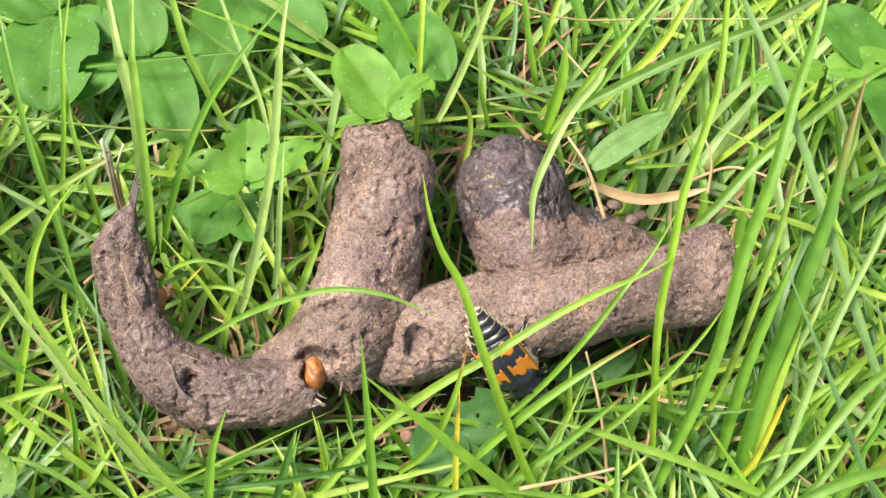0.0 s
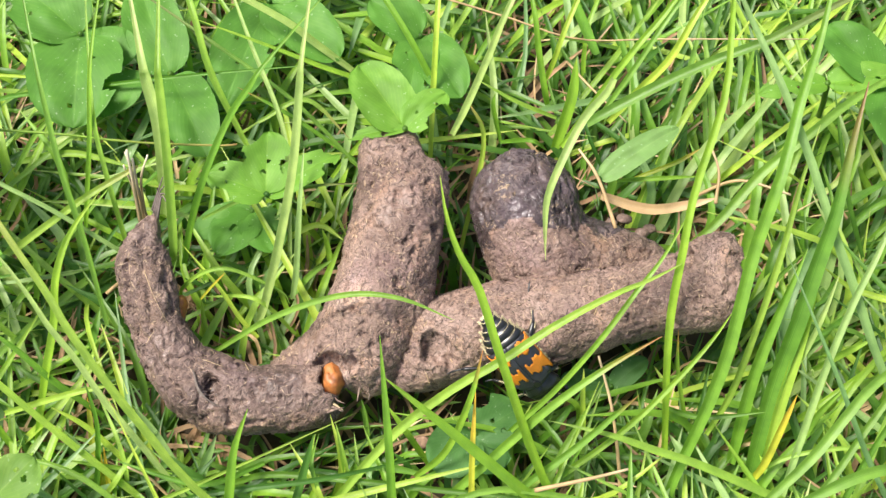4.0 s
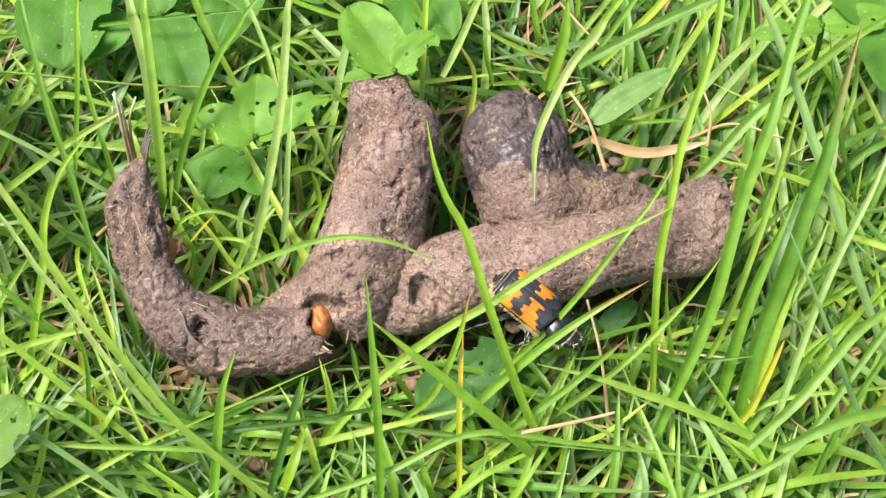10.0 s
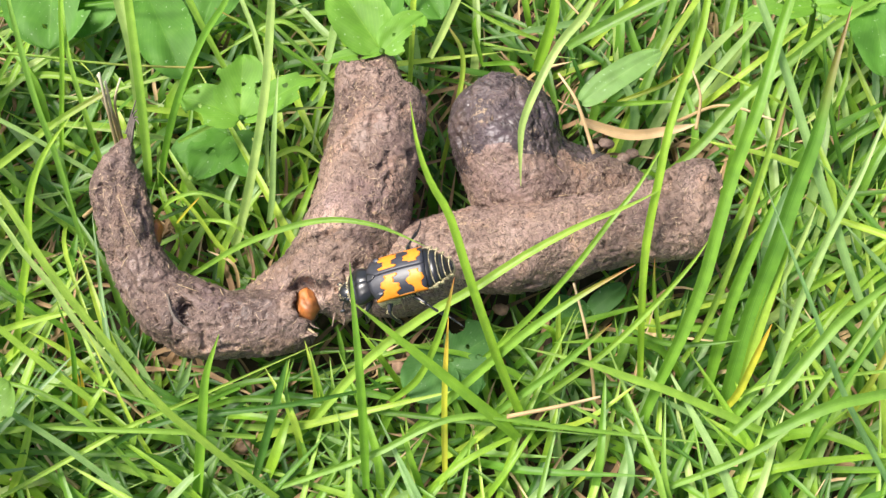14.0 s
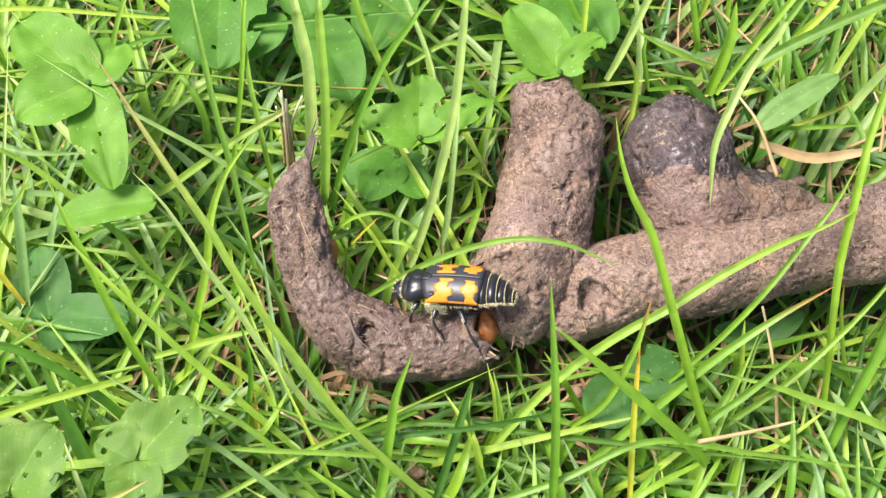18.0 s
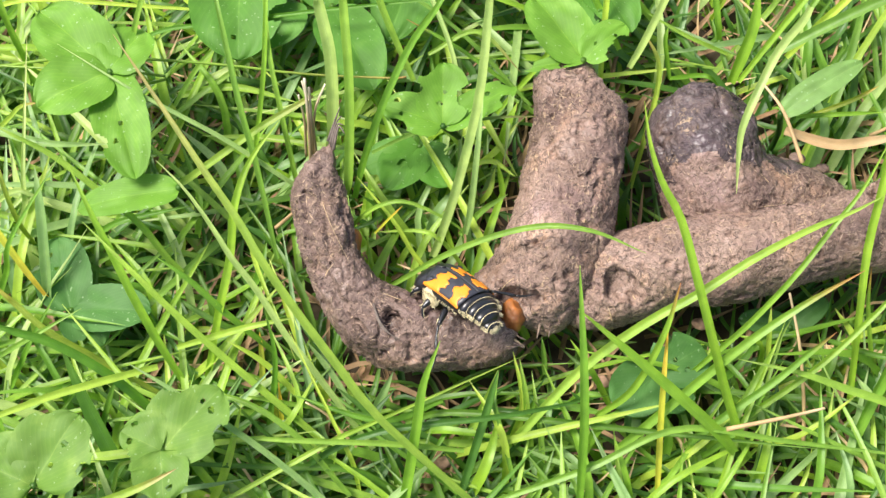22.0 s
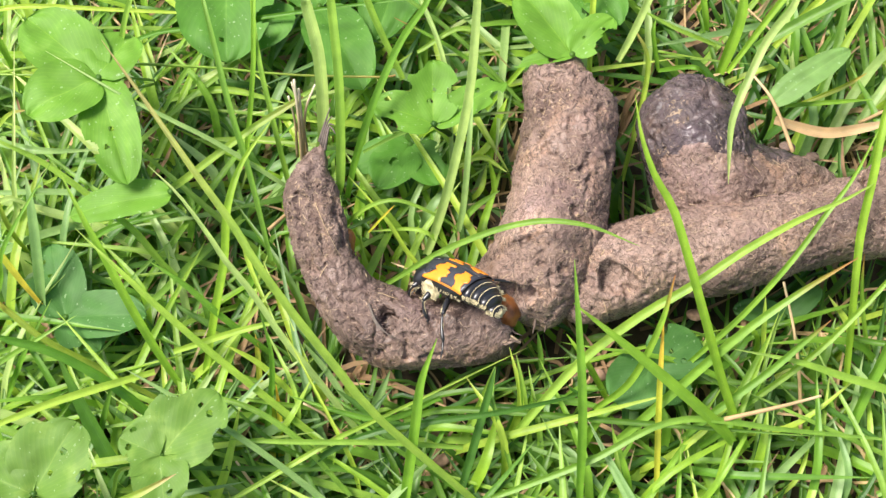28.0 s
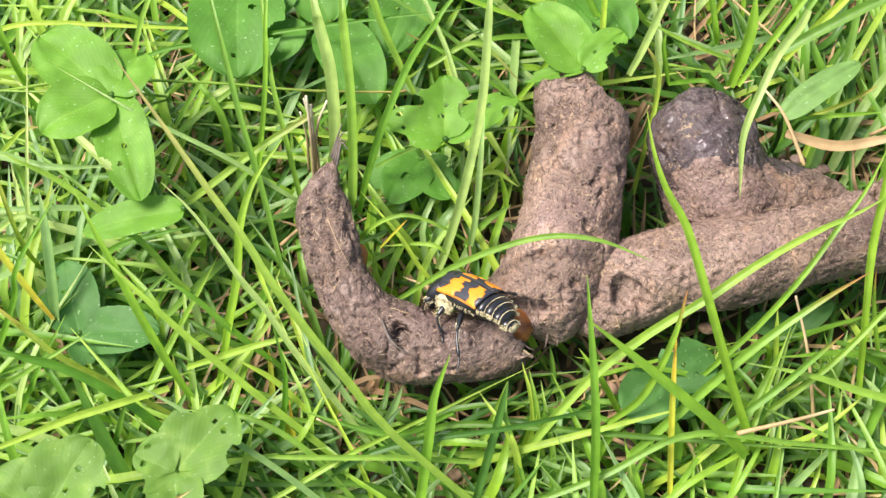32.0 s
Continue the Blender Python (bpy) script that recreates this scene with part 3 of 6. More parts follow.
def dung_body(tubes, cuts=(), pits=(), seed=0.0, cell=0.3, blend=2.2, seams=()):
    """The matted skin of a dropping: tubes grown together, ends broken off at planes (place, way), pits (place, radius),
    seams (points, width, depth), then lumps, creases and a felt of short fibres."""
    pts = np.concatenate([np.array(t) for t in tubes])
    low = (pts[:, :3] - pts[:, 3:]).min(0) - 3
    high = (pts[:, :3] + pts[:, 3:]).max(0) + 3
    big = cell * 4
    n = np.ceil((high - low) / big).astype(int) + 1
    at = np.stack(np.meshgrid(*[np.arange(k) * big for k in n], indexing="ij"), -1).reshape(-1, 3) + low
    d = tube_field(at, tubes[0]) + 0.4
    for t in tubes[1:]:
        d = blend_min(d, tube_field(at, t) + 0.4, blend)
    d = refine(d.reshape(n), 4)
    near = np.argwhere(np.abs(d) < 2.6)
    p = near * cell + low
    f = d[tuple(near.T)]
    f = f + 0.7 * value_noise(p, 0.15, seed) + 0.3 * value_noise(p, 0.34, seed + 1)
    for place, way in cuts:
        way = np.array(way) / np.linalg.norm(way)
        wall = (p - np.array(place)) @ way + 0.9 * value_noise(p, 0.4, seed + 2) + 0.45 * value_noise(p, 1.0, seed + 3)
        f = -blend_min(-f, -wall, 0.9)
    for place, r in pits:
        hole = r * (1 + 0.3 * value_noise(p, 1.1 / r, seed + 4)) - np.linalg.norm(p - np.array(place), axis=1)
        f = -blend_min(-f, -hole, 0.35)
    for points, wide, deep in seams:
        line = np.array(points)
        some = np.nonzero(((p > line.min(0) - 2) & (p < line.max(0) + 2)).all(1))[0]
        wob = p[some] + 0.5 * value_noise(p[some], 0.6, seed + 14)[:, None]
        f[some] += 1.5 * deep * np.exp(-(tube_field(wob, [(*q, 0.0) for q in points], 3) / wide) ** 2)
    crease = np.abs(value_noise(p, 0.42, seed + 5))
    f += 0.42 * np.clip(1 - crease / 0.10, 0, 1) * np.clip(0.5 + 2 * value_noise(p, 0.15, seed + 6), 0, 1)
    f += 0.11 * value_noise(p, 0.85, seed + 7)
    d[tuple(near.T)] = f
    v, nrm, q = skin_of(d, low, cell)
    warp = v + 0.5 * np.stack([value_noise(v, 0.9, seed + k) for k in (8, 9, 10)], 1)
    flake_edge = value_noise(warp, 1.5, seed + 11)
    felt = 0.09 * np.tanh(5 * flake_edge) + 0.08 * value_noise(warp * (1, 1.7, 1), 2.4, seed + 12)
    tear = np.clip((value_noise(v, 0.75, seed + 13) - 0.54) / 0.14, 0, 1) * 0.6
    v = v + nrm * (felt - tear)[:, None]
    return v, nrm, q


def skin_part(name, v, q, material, parent, label=""):
    used, inverse = np.unique(q, return_inverse=True)
    me = bpy.data.meshes.new(name)
    me.from_pydata((v[used] * MM).tolist(), [], inverse.reshape(-1, 4).tolist())
    me.polygons.foreach_set("use_smooth", [True] * len(me.polygons))
    me.materials.append(material)
    ob = new(name, me)
    ob.parent = parent
    if label:
        tagged(ob, label)
    return ob


def chips(parent, v, nrm, count, seed, length=(0.45, 1.35), thick=(0.045, 0.11), material=None):
    """Short chewed fibres felted into the skin: slivers of three sides, bent, half sunk."""
    rs = np.random.RandomState(seed)
    up = np.nonzero(nrm @ np.array((0.0, -0.3, 0.95)) > -0.15)[0]
    k = up[rs.randint(0, len(up), count)]
    p, n = v[k], nrm[k]
    d = np.cross(n, rs.normal(size=(count, 3)))
    d /= np.linalg.norm(d, axis=1)[:, None]
    s = np.cross(d, n)
    half = (rs.uniform(*length, count) ** 1.3 / 2)[:, None]
    w = rs.uniform(*thick, count)[:, None]
    bow = rs.uniform(-0.3, 0.3, count)[:, None]
    lift = rs.uniform(-0.02, 0.10, count)[:, None]
    tilt = rs.uniform(-0.16, 0.16, count)[:, None]
    rows = []
    for u, fat in ((-1, 0.35), (0, 1.0), (1, 0.3)):
        c = p + d * half * u + s * bow * half * (1 - u * u) + n * (lift + tilt * u * half - 0.05 * u * u)
        rows += [c + s * w * fat, c + n * w * fat * 0.9, c - s * w * fat]
    verts = np.stack(rows, 1).reshape(-1, 3)
    one = np.array([(0, 1, 4, 3), (1, 2, 5, 4), (3, 4, 7, 6), (4, 5, 8, 7)])
    q = (one[None] + 9 * np.arange(count)[:, None, None]).reshape(-1, 4)
    return tagged(skin_part("fibre_felt", verts, q, material or CHIP, parent), "short chewed plant fibres felted together", kind="stuff")


def fibres(parent, v, nrm, count, seed):
    """Loose longer bits of straw on the skin."""
    rnd = random.Random(seed)
    up = np.nonzero(nrm[:, 2] > 0.25)[0]
    for _ in range(count):
        k = up[rnd.randrange(len(up))]
        p0, n = v[k], nrm[k]
        th = rnd.uniform(0, 6.28)
        w = np.cross(n, (math.cos(th), math.sin(th), 0.2))
        w = w / np.linalg.norm(w) * rnd.uniform(0.8, 1.9)
        pts = [p0 - w - n * 0.1, p0 + np.cross(n, w) * rnd.uniform(-0.2, 0.2) + n * 0.12, p0 + w + n * rnd.uniform(-0.1, 0.3)]
        t, f = tube_verts(spline(pts, 5), [0.04, 0.065, 0.065, 0.06, 0.03], 4)
        mesh_part("fibre", t, f, FIBRE if rnd.random() < 0.5 else FELT, parent)


def strand(name, points, thick, material, parent, label=""):
    c = spline(points, 10)
    v, f = tube_verts(c, [thick * (1 - 0.08 * k) for k in range(10)], 6)
    ob = mesh_part(name, v, f, material, parent)
    if label:
        tagged(ob, label)


def flake(name, at, size, material, parent, seed, label="", rough=0.4):
    bm = ball_bm(*size, (0, 0, 0), 20, 14)
    for v in bm.verts:
        v.co *= 1 + rough * noise.fractal(v.co * 650 + Vector((seed, 0, 0)), 0.8, 2.0, 3)
        v.co += Vector(at) * MM
    return part(name, bm, material, parent, label)


def build_droppings():
    group = "droppings in the grass"
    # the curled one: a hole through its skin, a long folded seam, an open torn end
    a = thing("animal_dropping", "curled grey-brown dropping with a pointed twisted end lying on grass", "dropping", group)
    h = np.array(HOLE)
    pits = [(h + (0.2, 0.2, -0.4), 1.3), (h + (0.7, -0.3, -1.6), 1.5), (h + (0.3, 0.2, -2.9), 1.7), ((-20.6, -18.8, 18.6), 2.9), ((-45.0, -6.6, 18.6), 1.6), ((-47.9, -2.2, 25.9), 0.8),
            ((-33.4, -16.4, 19.6), 1.1), ((-31.4, -16.7, 19.8), 1.0), ((-36.4, -17.4, 20.6), 0.7)]
    v, nrm, q = dung_body([CURLED], [((-20.6, -21.4, 15.0), (0.93, -0.25, -0.1))], pits, 3.1, seams=[
        ([(-49.6, 3.6, 27.0), (-50.4, -2.0, 27.0), (-49.8, -7.0, 25.0), (-47.2, -13.0, 23.0), (-44.4, -18.0, 21.6)], 0.5, 1.0),
        ([(-52.6, -3.0, 26.0), (-52.4, -8.0, 24.0), (-50.4, -13.5, 22.0), (-47.4, -18.4, 20.2), (-43.6, -22.4, 20.0)], 0.6, 1.1),
        ([(-47.4, -3.0, 24.6), (-46.4, -8.0, 22.8), (-44.2, -13.0, 21.6)], 0.5, 0.7),
        ([(-54.2, -6.0, 23.2), (-52.8, -12.0, 20.6), (-49.6, -18.0, 18.6)], 0.5, 0.8),
        ([(-41.2, -20.2, 21.4), (-39.6, -22.2, 21.2), (-38.0, -24.6, 20.0), (-36.4, -26.2, 18.4)], 0.5, 1.0),
        ([(-38.4, -17.4, 20.8), (-33.6, -17.0, 20.8), (-29.4, -16.4, 20.2)], 0.6, 0.9)])
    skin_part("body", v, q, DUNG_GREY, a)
    chips(a, v, nrm, 3600, 3)
    fibres(a, v, nrm, 6, 3)
    top = lambda x, y, z: np.array((x, y, z))
    for pts in ([top(-50.2, -4.0, 26.0), top(-48.5, -8.0, 24.7), top(-46.0, -12.5, 22.6)], [top(-52.0, -6.5, 24.8), top(-50.6, -11.0, 23.1), top(-48.8, -15.0, 21.0)],
                [top(-48.4, -15.8, 20.3), top(-47.2, -18.2, 19.2), top(-44.8, -20.2, 19.6)]):
        strand("long_fibre", pts, 0.065, FIBRE, a, "pale long plant fibre")
    for o in (0.0, 0.45, 0.9):
        strand("long_fibre", [h + (-2.3 - 0.3 * o, 1.3 + o, 0.2), h + (-1.3, -1.2 - o * 0.5, 0.7 - 0.3 * o), h + (1.0 + o, -3.6, -0.4)], 0.16, FIBRE_DARK, a)
    flake("orange_husk", J_END, (1.9, 2.5, 1.9), HUSK, a, 2.0, "orange-brown translucent husk in the open end", 0.28)
    flake("orange_husk", J_SIDE, (1.0, 2.5, 1.4), HUSK, a, 6.0, "orange-brown husk stuck to the side", 0.3)
    p1 = np.array(LIP)
    for k, (dx, dy) in enumerate(((-3.4, 0.9), (-3.0, 1.9), (-2.4, -0.1), (-1.8, 3.0))):
        strand("frayed_edge", [p1 + (dx, dy, 0.1), p1 + (dx * 0.5, dy * 0.5 + 0.2, 0.5), p1 + (0.1 * k, 0.35 * k * k * 0.4, 0.1)], 0.42 - 0.06 * k, FIBRE if k == 1 else FELT, a, "frayed lip of the open end")
    p0, p1 = np.array((-49.2, 6.4, 26.6)), np.array(TIP)
    for k in range(4):
        strand("hair", [p0 + (0.3 * k - 0.5, -0.5 * k, -0.2), (p0 + p1) / 2 + (0.22 * k - 0.3, 0.2 - 0.3 * k, 0.2), p1 + (0.25 * k - 0.3, -1.3 * k, -0.5 * k)], 0.26, FIBRE_DARK, a)
    # the upright one, broken off flat at the top, torn below
    b = thing("animal_dropping", "thick upright brown dropping, dry and cracked, leaning on the grass", "dropping", group)
    pits = [((-9.6, 0.2, 27.2), 0.8), ((-5.0, 3.0, 25.2), 1.1), ((-9.9, -9.6, 25.0), 0.65), ((-4.4, -4.4, 22.6), 1.5), ((-18.0, 6.4, 24.6), 1.5), ((-15.8, 6.0, 27.4), 0.8), ((-12.2, 3.4, 29.0), 0.6),
            ((-21.4, -18.8, 20.0), 3.1), ((-18.4, -17.2, 19.6), 1.7), ((-16.8, -17.4, 19.0), 1.0), ((-13.0, -14.2, 22.2), 0.8), ((-4.2, -8.0, 20.8), 1.3), ((-10.8, 4.4, 29.0), 0.5)]
    v, nrm, q = dung_body([UPRIGHT, BRIDGE, TORN], [((-9.6, 16.7, 25.0), (0.30, 0.93, 0.05)), ((-16.2, -20.4, 13.0), (-0.25, -0.95, 0.0))], pits, 7.7, seams=[
        ([(-22.6, -9.0, 20.8), (-19.4, -10.2, 23.4), (-15.0, -9.6, 25.4)], 0.45, 0.5), ([(-17.6, 6.6, 26.6), (-13.6, 5.8, 29.2), (-9.4, 7.0, 29.4)], 0.4, 0.45),
        ([(-15.4, -12.0, 24.4), (-12.0, -13.6, 23.4), (-8.8, -12.6, 22.4)], 0.45, 0.6)])
    skin_part("body", v, q, DUNG, b)
    chips(b, v, nrm, 5200, 5)
    fibres(b, v, nrm, 6, 5)
    for k, (x, y) in enumerate(((-14.2, -19.6), (-15.4, -21.2), (-17.2, -21.4), (-18.4, -19.0))):
        strand("frayed_edge", [(x + 0.3, y + 2.2, 15.8), (x, y + 0.9, 15.4), (x - 0.3, y - 0.3, 14.6)], 0.3, FELT, b, "frayed torn edge")
    # the long one, with a clotted end
    c = thing("animal_dropping", "long dry brown dropping lying across the grass", "dropping", group)
    pits = [((-5.0, -14.8, 20.4), 2.5), ((-3.2, -16.2, 19.4), 1.8), ((-2.8, -13.2, 22.6), 1.2), ((18.6, -15.0, 22.6), 0.9), ((34.4, -2.2, 25.6), 1.6), ((4.8, -8.3, 24.0), 0.5), ((44.6, -5.0, 25.6), 1.5), ((39.8, -9.0, 26.6), 0.7), ((24.2, -3.6, 24.6), 0.6)]
    v, nrm, q = dung_body([LOG, LOG_CLUMP], [((43.4, -5.0, 22.0), (0.96, 0.1, 0.1))], pits, 1.4, seams=[
        ([(-7.4, -13.6, 19.8), (-3.0, -11.6, 22.4), (1.6, -11.8, 23.6), (6.0, -13.4, 23.2)], 0.5, 0.7), ([(8.0, -15.0, 21.6), (15.0, -13.8, 23.6), (21.0, -13.2, 23.8)], 0.4, 0.5),
        ([(33.6, -1.8, 25.6), (34.8, -6.0, 27.4), (34.2, -10.0, 26.2)], 0.7, 0.8)])
    skin_part("body", v, q, DUNG, c)
    chips(c, v, nrm, 6000, 7)
    fibres(c, v, nrm, 7, 7)
    # the stub with a dark, shiny, wrinkled end
    d = thing("animal_dropping", "rounded brown dropping with a dark wrinkled end", "dropping", group)
    v, nrm, q = dung_body([KNOB_END, KNOB], [((8.8, 17.9, 19.0), (-0.3, 0.9, -0.1))], [((17.6, 11.6, 19.8), 1.2)], 5.2, 0.32, 3.0)
    mid = v[q].mean(1)
    dark = mid[:, 1] - 0.1 * (mid[:, 0] - 10) + 1.5 * value_noise(mid, 0.4, 4.4) > 4.2
    skin_part("body", v, q[~dark], DUNG, d)
    end = skin_part("dark_end", v, q[dark], DUNG_DARK, d, "dark shiny wrinkled end")
    edge = v[:, 1] - 0.1 * (v[:, 0] - 10) > 4.2
    chips(d, v[~edge], nrm[~edge], 2600, 9)
    chips(end, v[edge], nrm[edge], 350, 12, (0.6, 1.8), (0.035, 0.07), FELT_DARK)
    fibres(d, v[~edge], nrm[~edge], 6, 9)
    for k, at in enumerate(CRUMBS):
        ob = flake("dung_crumb", at, (1.2, 1.0, 0.7), DUNG if k > 4 else CRUMB, None, k * 3.1)
        tagged(ob, "small brown crumb of dung between grass stems", "crumb", "crumbs in the grass")


build_droppings()


# ---- clover ----
def leaf_mesh(base, tip, width, bites, rnd, n=13, m=18):
    """Verts, faces, UVs of one leaflet from base to tip (mm), domed, notched, with bitten edge and holes."""
    base, tip = np.array(base), np.array(tip)
    axis = tip - base
    length = np.linalg.norm(axis)
    d = axis / length
    side = np.cross(d, (0, 0, 1))
    side /= np.linalg.norm(side)
    nrm = np.cross(side, d)
    gone = []
    for _ in range(bites):
        u = rnd.uniform(0.35, 1.0)
        gone.append((u, rnd.choice((-1, 1)) * rnd.uniform(0.85, 1.1), rnd.uniform(0.9, 1.9) / width))
    for _ in range(bites and 2):
        gone.append((rnd.uniform(0.3, 0.8), rnd.uniform(-0.5, 0.5), rnd.uniform(0.3, 0.55) / width))
    verts, uvs, grid = [], [], {}
    n2, m2 = n * 2 + 1, m * 2
    for i in range(m2 + 1):
        u = i / m2
        half = width / 2 * ((1 - abs(2 * u ** 0.8 - 1) ** 2.3) ** 0.5 if 0 < u < 1 else 0.0)
        half = max(half, 0.12)
        for j in range(n2):
            s = j / (n2 - 1) * 2 - 1
            edge = 1 + (0.008 * math.sin(u * 55) + 0.02 * noise.noise(Vector((u * 4, s, width)))) * abs(s)
            notch = -0.05 * length * max(0, 1 - abs(s) * 2.5) * max(0, (u - 0.85) / 0.15)
            wav = 0.05 * width * noise.noise(Vector((u * 3, s * 2, width * 7.1 + base[0])))
            lift = 0.10 * width * abs(s) * half / (width / 2) + wav - 0.06 * length * (2 * u - 1) ** 2
            q = base + d * (u * length + notch) + side * s * half * edge + nrm * lift
            grid[i, j] = len(verts)
            verts.append(tuple(q * MM))
            uvs.append((s, u))
    faces = []
    for i in range(m2):
        for j in range(n2 - 1):
            u, s = (i + 0.5) / m2, (j + 0.5) / (n2 - 1) * 2 - 1
            if any(((u - gu) * length) ** 2 + ((s - gs) * width / 2) ** 2 < (gr * width * (1 + 0.25 * noise.noise(Vector((u * 9, s * 9, gu))))) ** 2 for gu, gs, gr in gone):
                continue
            faces.append((grid[i, j], grid[i, j + 1], grid[i + 1, j + 1], grid[i + 1, j]))
    return verts, faces, uvs


leaf_rnd = random.Random(11)


def clover(joint, label, tone, leaflets):
    t = thing("clover", label, "clover", "clover among the grass")
    j = np.array(joint)
    for tip, width, bites in leaflets:
        v, f, uv = leaf_mesh(j, tip, width, bites, leaf_rnd, *((17, 23) if bites else (11, 15)))
        mesh_part("leaflet", v, f, CLOVER[tone], t, uv)
    foot = np.array((j[0] + leaf_rnd.uniform(-5, 5), j[1] + leaf_rnd.uniform(2, 8), -0.5))
    v, f = tube_verts(spline([foot, (j + foot) / 2 + np.array((1.2, 0.8, 0)), j - (0, 0, 0.3)], 9), [0.5] * 9, 7)
    mesh_part("stem", v, f, GRASS["deep"], t)
    return t


clover((-9.7, 20.3, 28.0), "young bright green clover with three leaflets, one bitten", "bright", [((-17.4, 32.1, 29.0), 9.5, 0), ((-2.9, 26.4, 29.0), 6.0, 2), ((-19.1, 19.1, 27.0), 2.4, 1)])
clover((-32.0, 9.5, 26.0), "bright green clover leaf with ragged bitten edges", "bright", [((-41.4, 12.9, 27.0), 7.0, 2), ((-31.9, 19.9, 28.0), 8.5, 3), ((-20.4, 16.4, 27.0), 5.4, 2)])
clover((-50.9, 37.5, 18.0), "broad mid green clover leaves behind the dropping", "mid", [((-43.3, 20.7, 19.0), 10.5, 0), ((-57.4, 55.0, 20.0), 10.5, 0)])
clover((-66.5, 43.8, 21.0), "large mid green clover with smooth round leaflets", "mid", [((-65.7, 25.2, 21.0), 16.5, 1), ((-79.0, 54.2, 23.0), 13, 1)])
clover((-35.9, 12.4, 14.0), "shaded clover leaf low between the droppings", "mid", [((-41.3, 4.2, 15.0), 8, 2), ((-31.1, 4.6, 15.0), 7.5, 2), ((-45.8, 8.8, 13.0), 6, 0)])
clover((-34.3, 52.7, 18.0), "mid green clover with a nibbled leaflet", "mid", [((-41.2, 30.9, 18.0), 12, 1), ((-21.4, 40.6, 18.0), 10.5, 0), ((-26.2, 67.8, 18.0), 11, 0)])
clover((-7.1, 45.0, 18.0), "dull clover leaflets with skeletonised patches", "mid", [((-9.3, 30.3, 20.0), 8, 3), ((-0.3, 31.3, 20.0), 9, 1), ((-15.9, 51.8, 20.0), 9, 0)])
clover((22.1, 14.0, 22.0), "single folded pale clover leaflet with fine veins", "pale", [((35.5, 22.1, 25.0), 4.6, 0)])
clover((68.7, 27.7, 30.0), "mid green clover leaflets among the long grass", "mid", [((70.0, 14.9, 29.0), 9, 0), ((60.2, 37.1, 32.0), 9, 0)])
clover((59.6, 27.2, 30.0), "ragged bitten clover leaf in the long grass", "bright", [((48.1, 25.3, 30.0), 4.5, 3), ((71.2, 28.1, 31.0), 5.5, 2)])
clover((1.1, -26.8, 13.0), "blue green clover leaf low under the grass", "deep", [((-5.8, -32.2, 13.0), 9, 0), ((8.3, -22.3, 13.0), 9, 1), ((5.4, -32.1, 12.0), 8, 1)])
# deep tone picked to paint in the dropping's shadow on this leaf
clover((24.0, -17.0, 7.0), "clover leaf below the dropping, coloured dark for the shade there", "deep", [((15.6, -15.8, 8.0), 4.5, 0), ((30.0, -12.6, 8.5), 4, 0)])
clover((-83.2, 15.7, 32.0), "bright green clover of round pale-veined leaflets", "bright", [((-95.1, 26.5, 33.0), 11.0, 0), ((-93.3, 9.1, 33.0), 10.4, 0), ((-78.8, 23.9, 31.0), 8.6, 0), ((-78.0, -1.6, 30.0), 8.6, 1)])
clover((-72.1, -1.7, 27.0), "young folded clover leaflet over the grass", "bright", [((-87.9, -4.2, 25.0), 6, 0)])
clover((-87.9, -47.8, 28.0), "green clover leaf with large bites in its edge", "dull", [((-82.3, -38.3, 30.0), 12, 3), ((-96.7, -44.1, 29.0), 11, 1)])
clover((-71.3, -42.4, 26.0), "pale green clover leaf with holes and bitten edge", "dull", [((-63.5, -33.6, 27.0), 11.5, 3), ((-77.2, -39.6, 26.0), 9, 2), ((-70.3, -49.6, 26.0), 8, 1)])
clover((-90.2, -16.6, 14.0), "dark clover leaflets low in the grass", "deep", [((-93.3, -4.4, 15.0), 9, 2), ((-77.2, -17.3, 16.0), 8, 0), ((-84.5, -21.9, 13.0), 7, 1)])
clover((-61.9, 37.9, 18.0), "broad clover leaf behind upright grass", "mid", [((-63.2, 45.9, 20.0), 12, 0), ((-61.2, 28.2, 19.0), 14, 0)])

# ---- single grass blades ----
GRASS_LABEL = {
    "fresh": ("blade", "fresh green blade"), "light": ("blade", "light yellow-green blade"), "pale": ("blade", "pale grey-green blade"),
    "deep": ("blade", "dark green blade"), "rusty": ("blade", "green blade with a rusty tip"),
    "browntip": ("blade", "green blade withering brown at the tip"), "yellow": ("blade", "yellowing blade with an orange tip"),
    "straw": ("dry_stalk", "dry tan stalk"), "bleached": ("dry_stalk", "bleached split straw stalk"), "stem": ("runner", "thin green runner with a brown end"),
}
TUFT_LABEL = ("tuft of long green grass in the lawn", "loose tuft of green and pale grass blades", "tuft of grass with some withered tips")
blade_rnd = random.Random(5)


TUFTS = {}


def tuft_at(x, y):
    """The tuft that grows round a foot."""
    cell = (round(x / 24), round(y / 24))
    if cell not in TUFTS:
        TUFTS[cell] = thing("grass_tuft", TUFT_LABEL[len(TUFTS) % 3], "grass", "tufts of long grass", (x * MM, y * MM, 0))
    return TUFTS[cell]


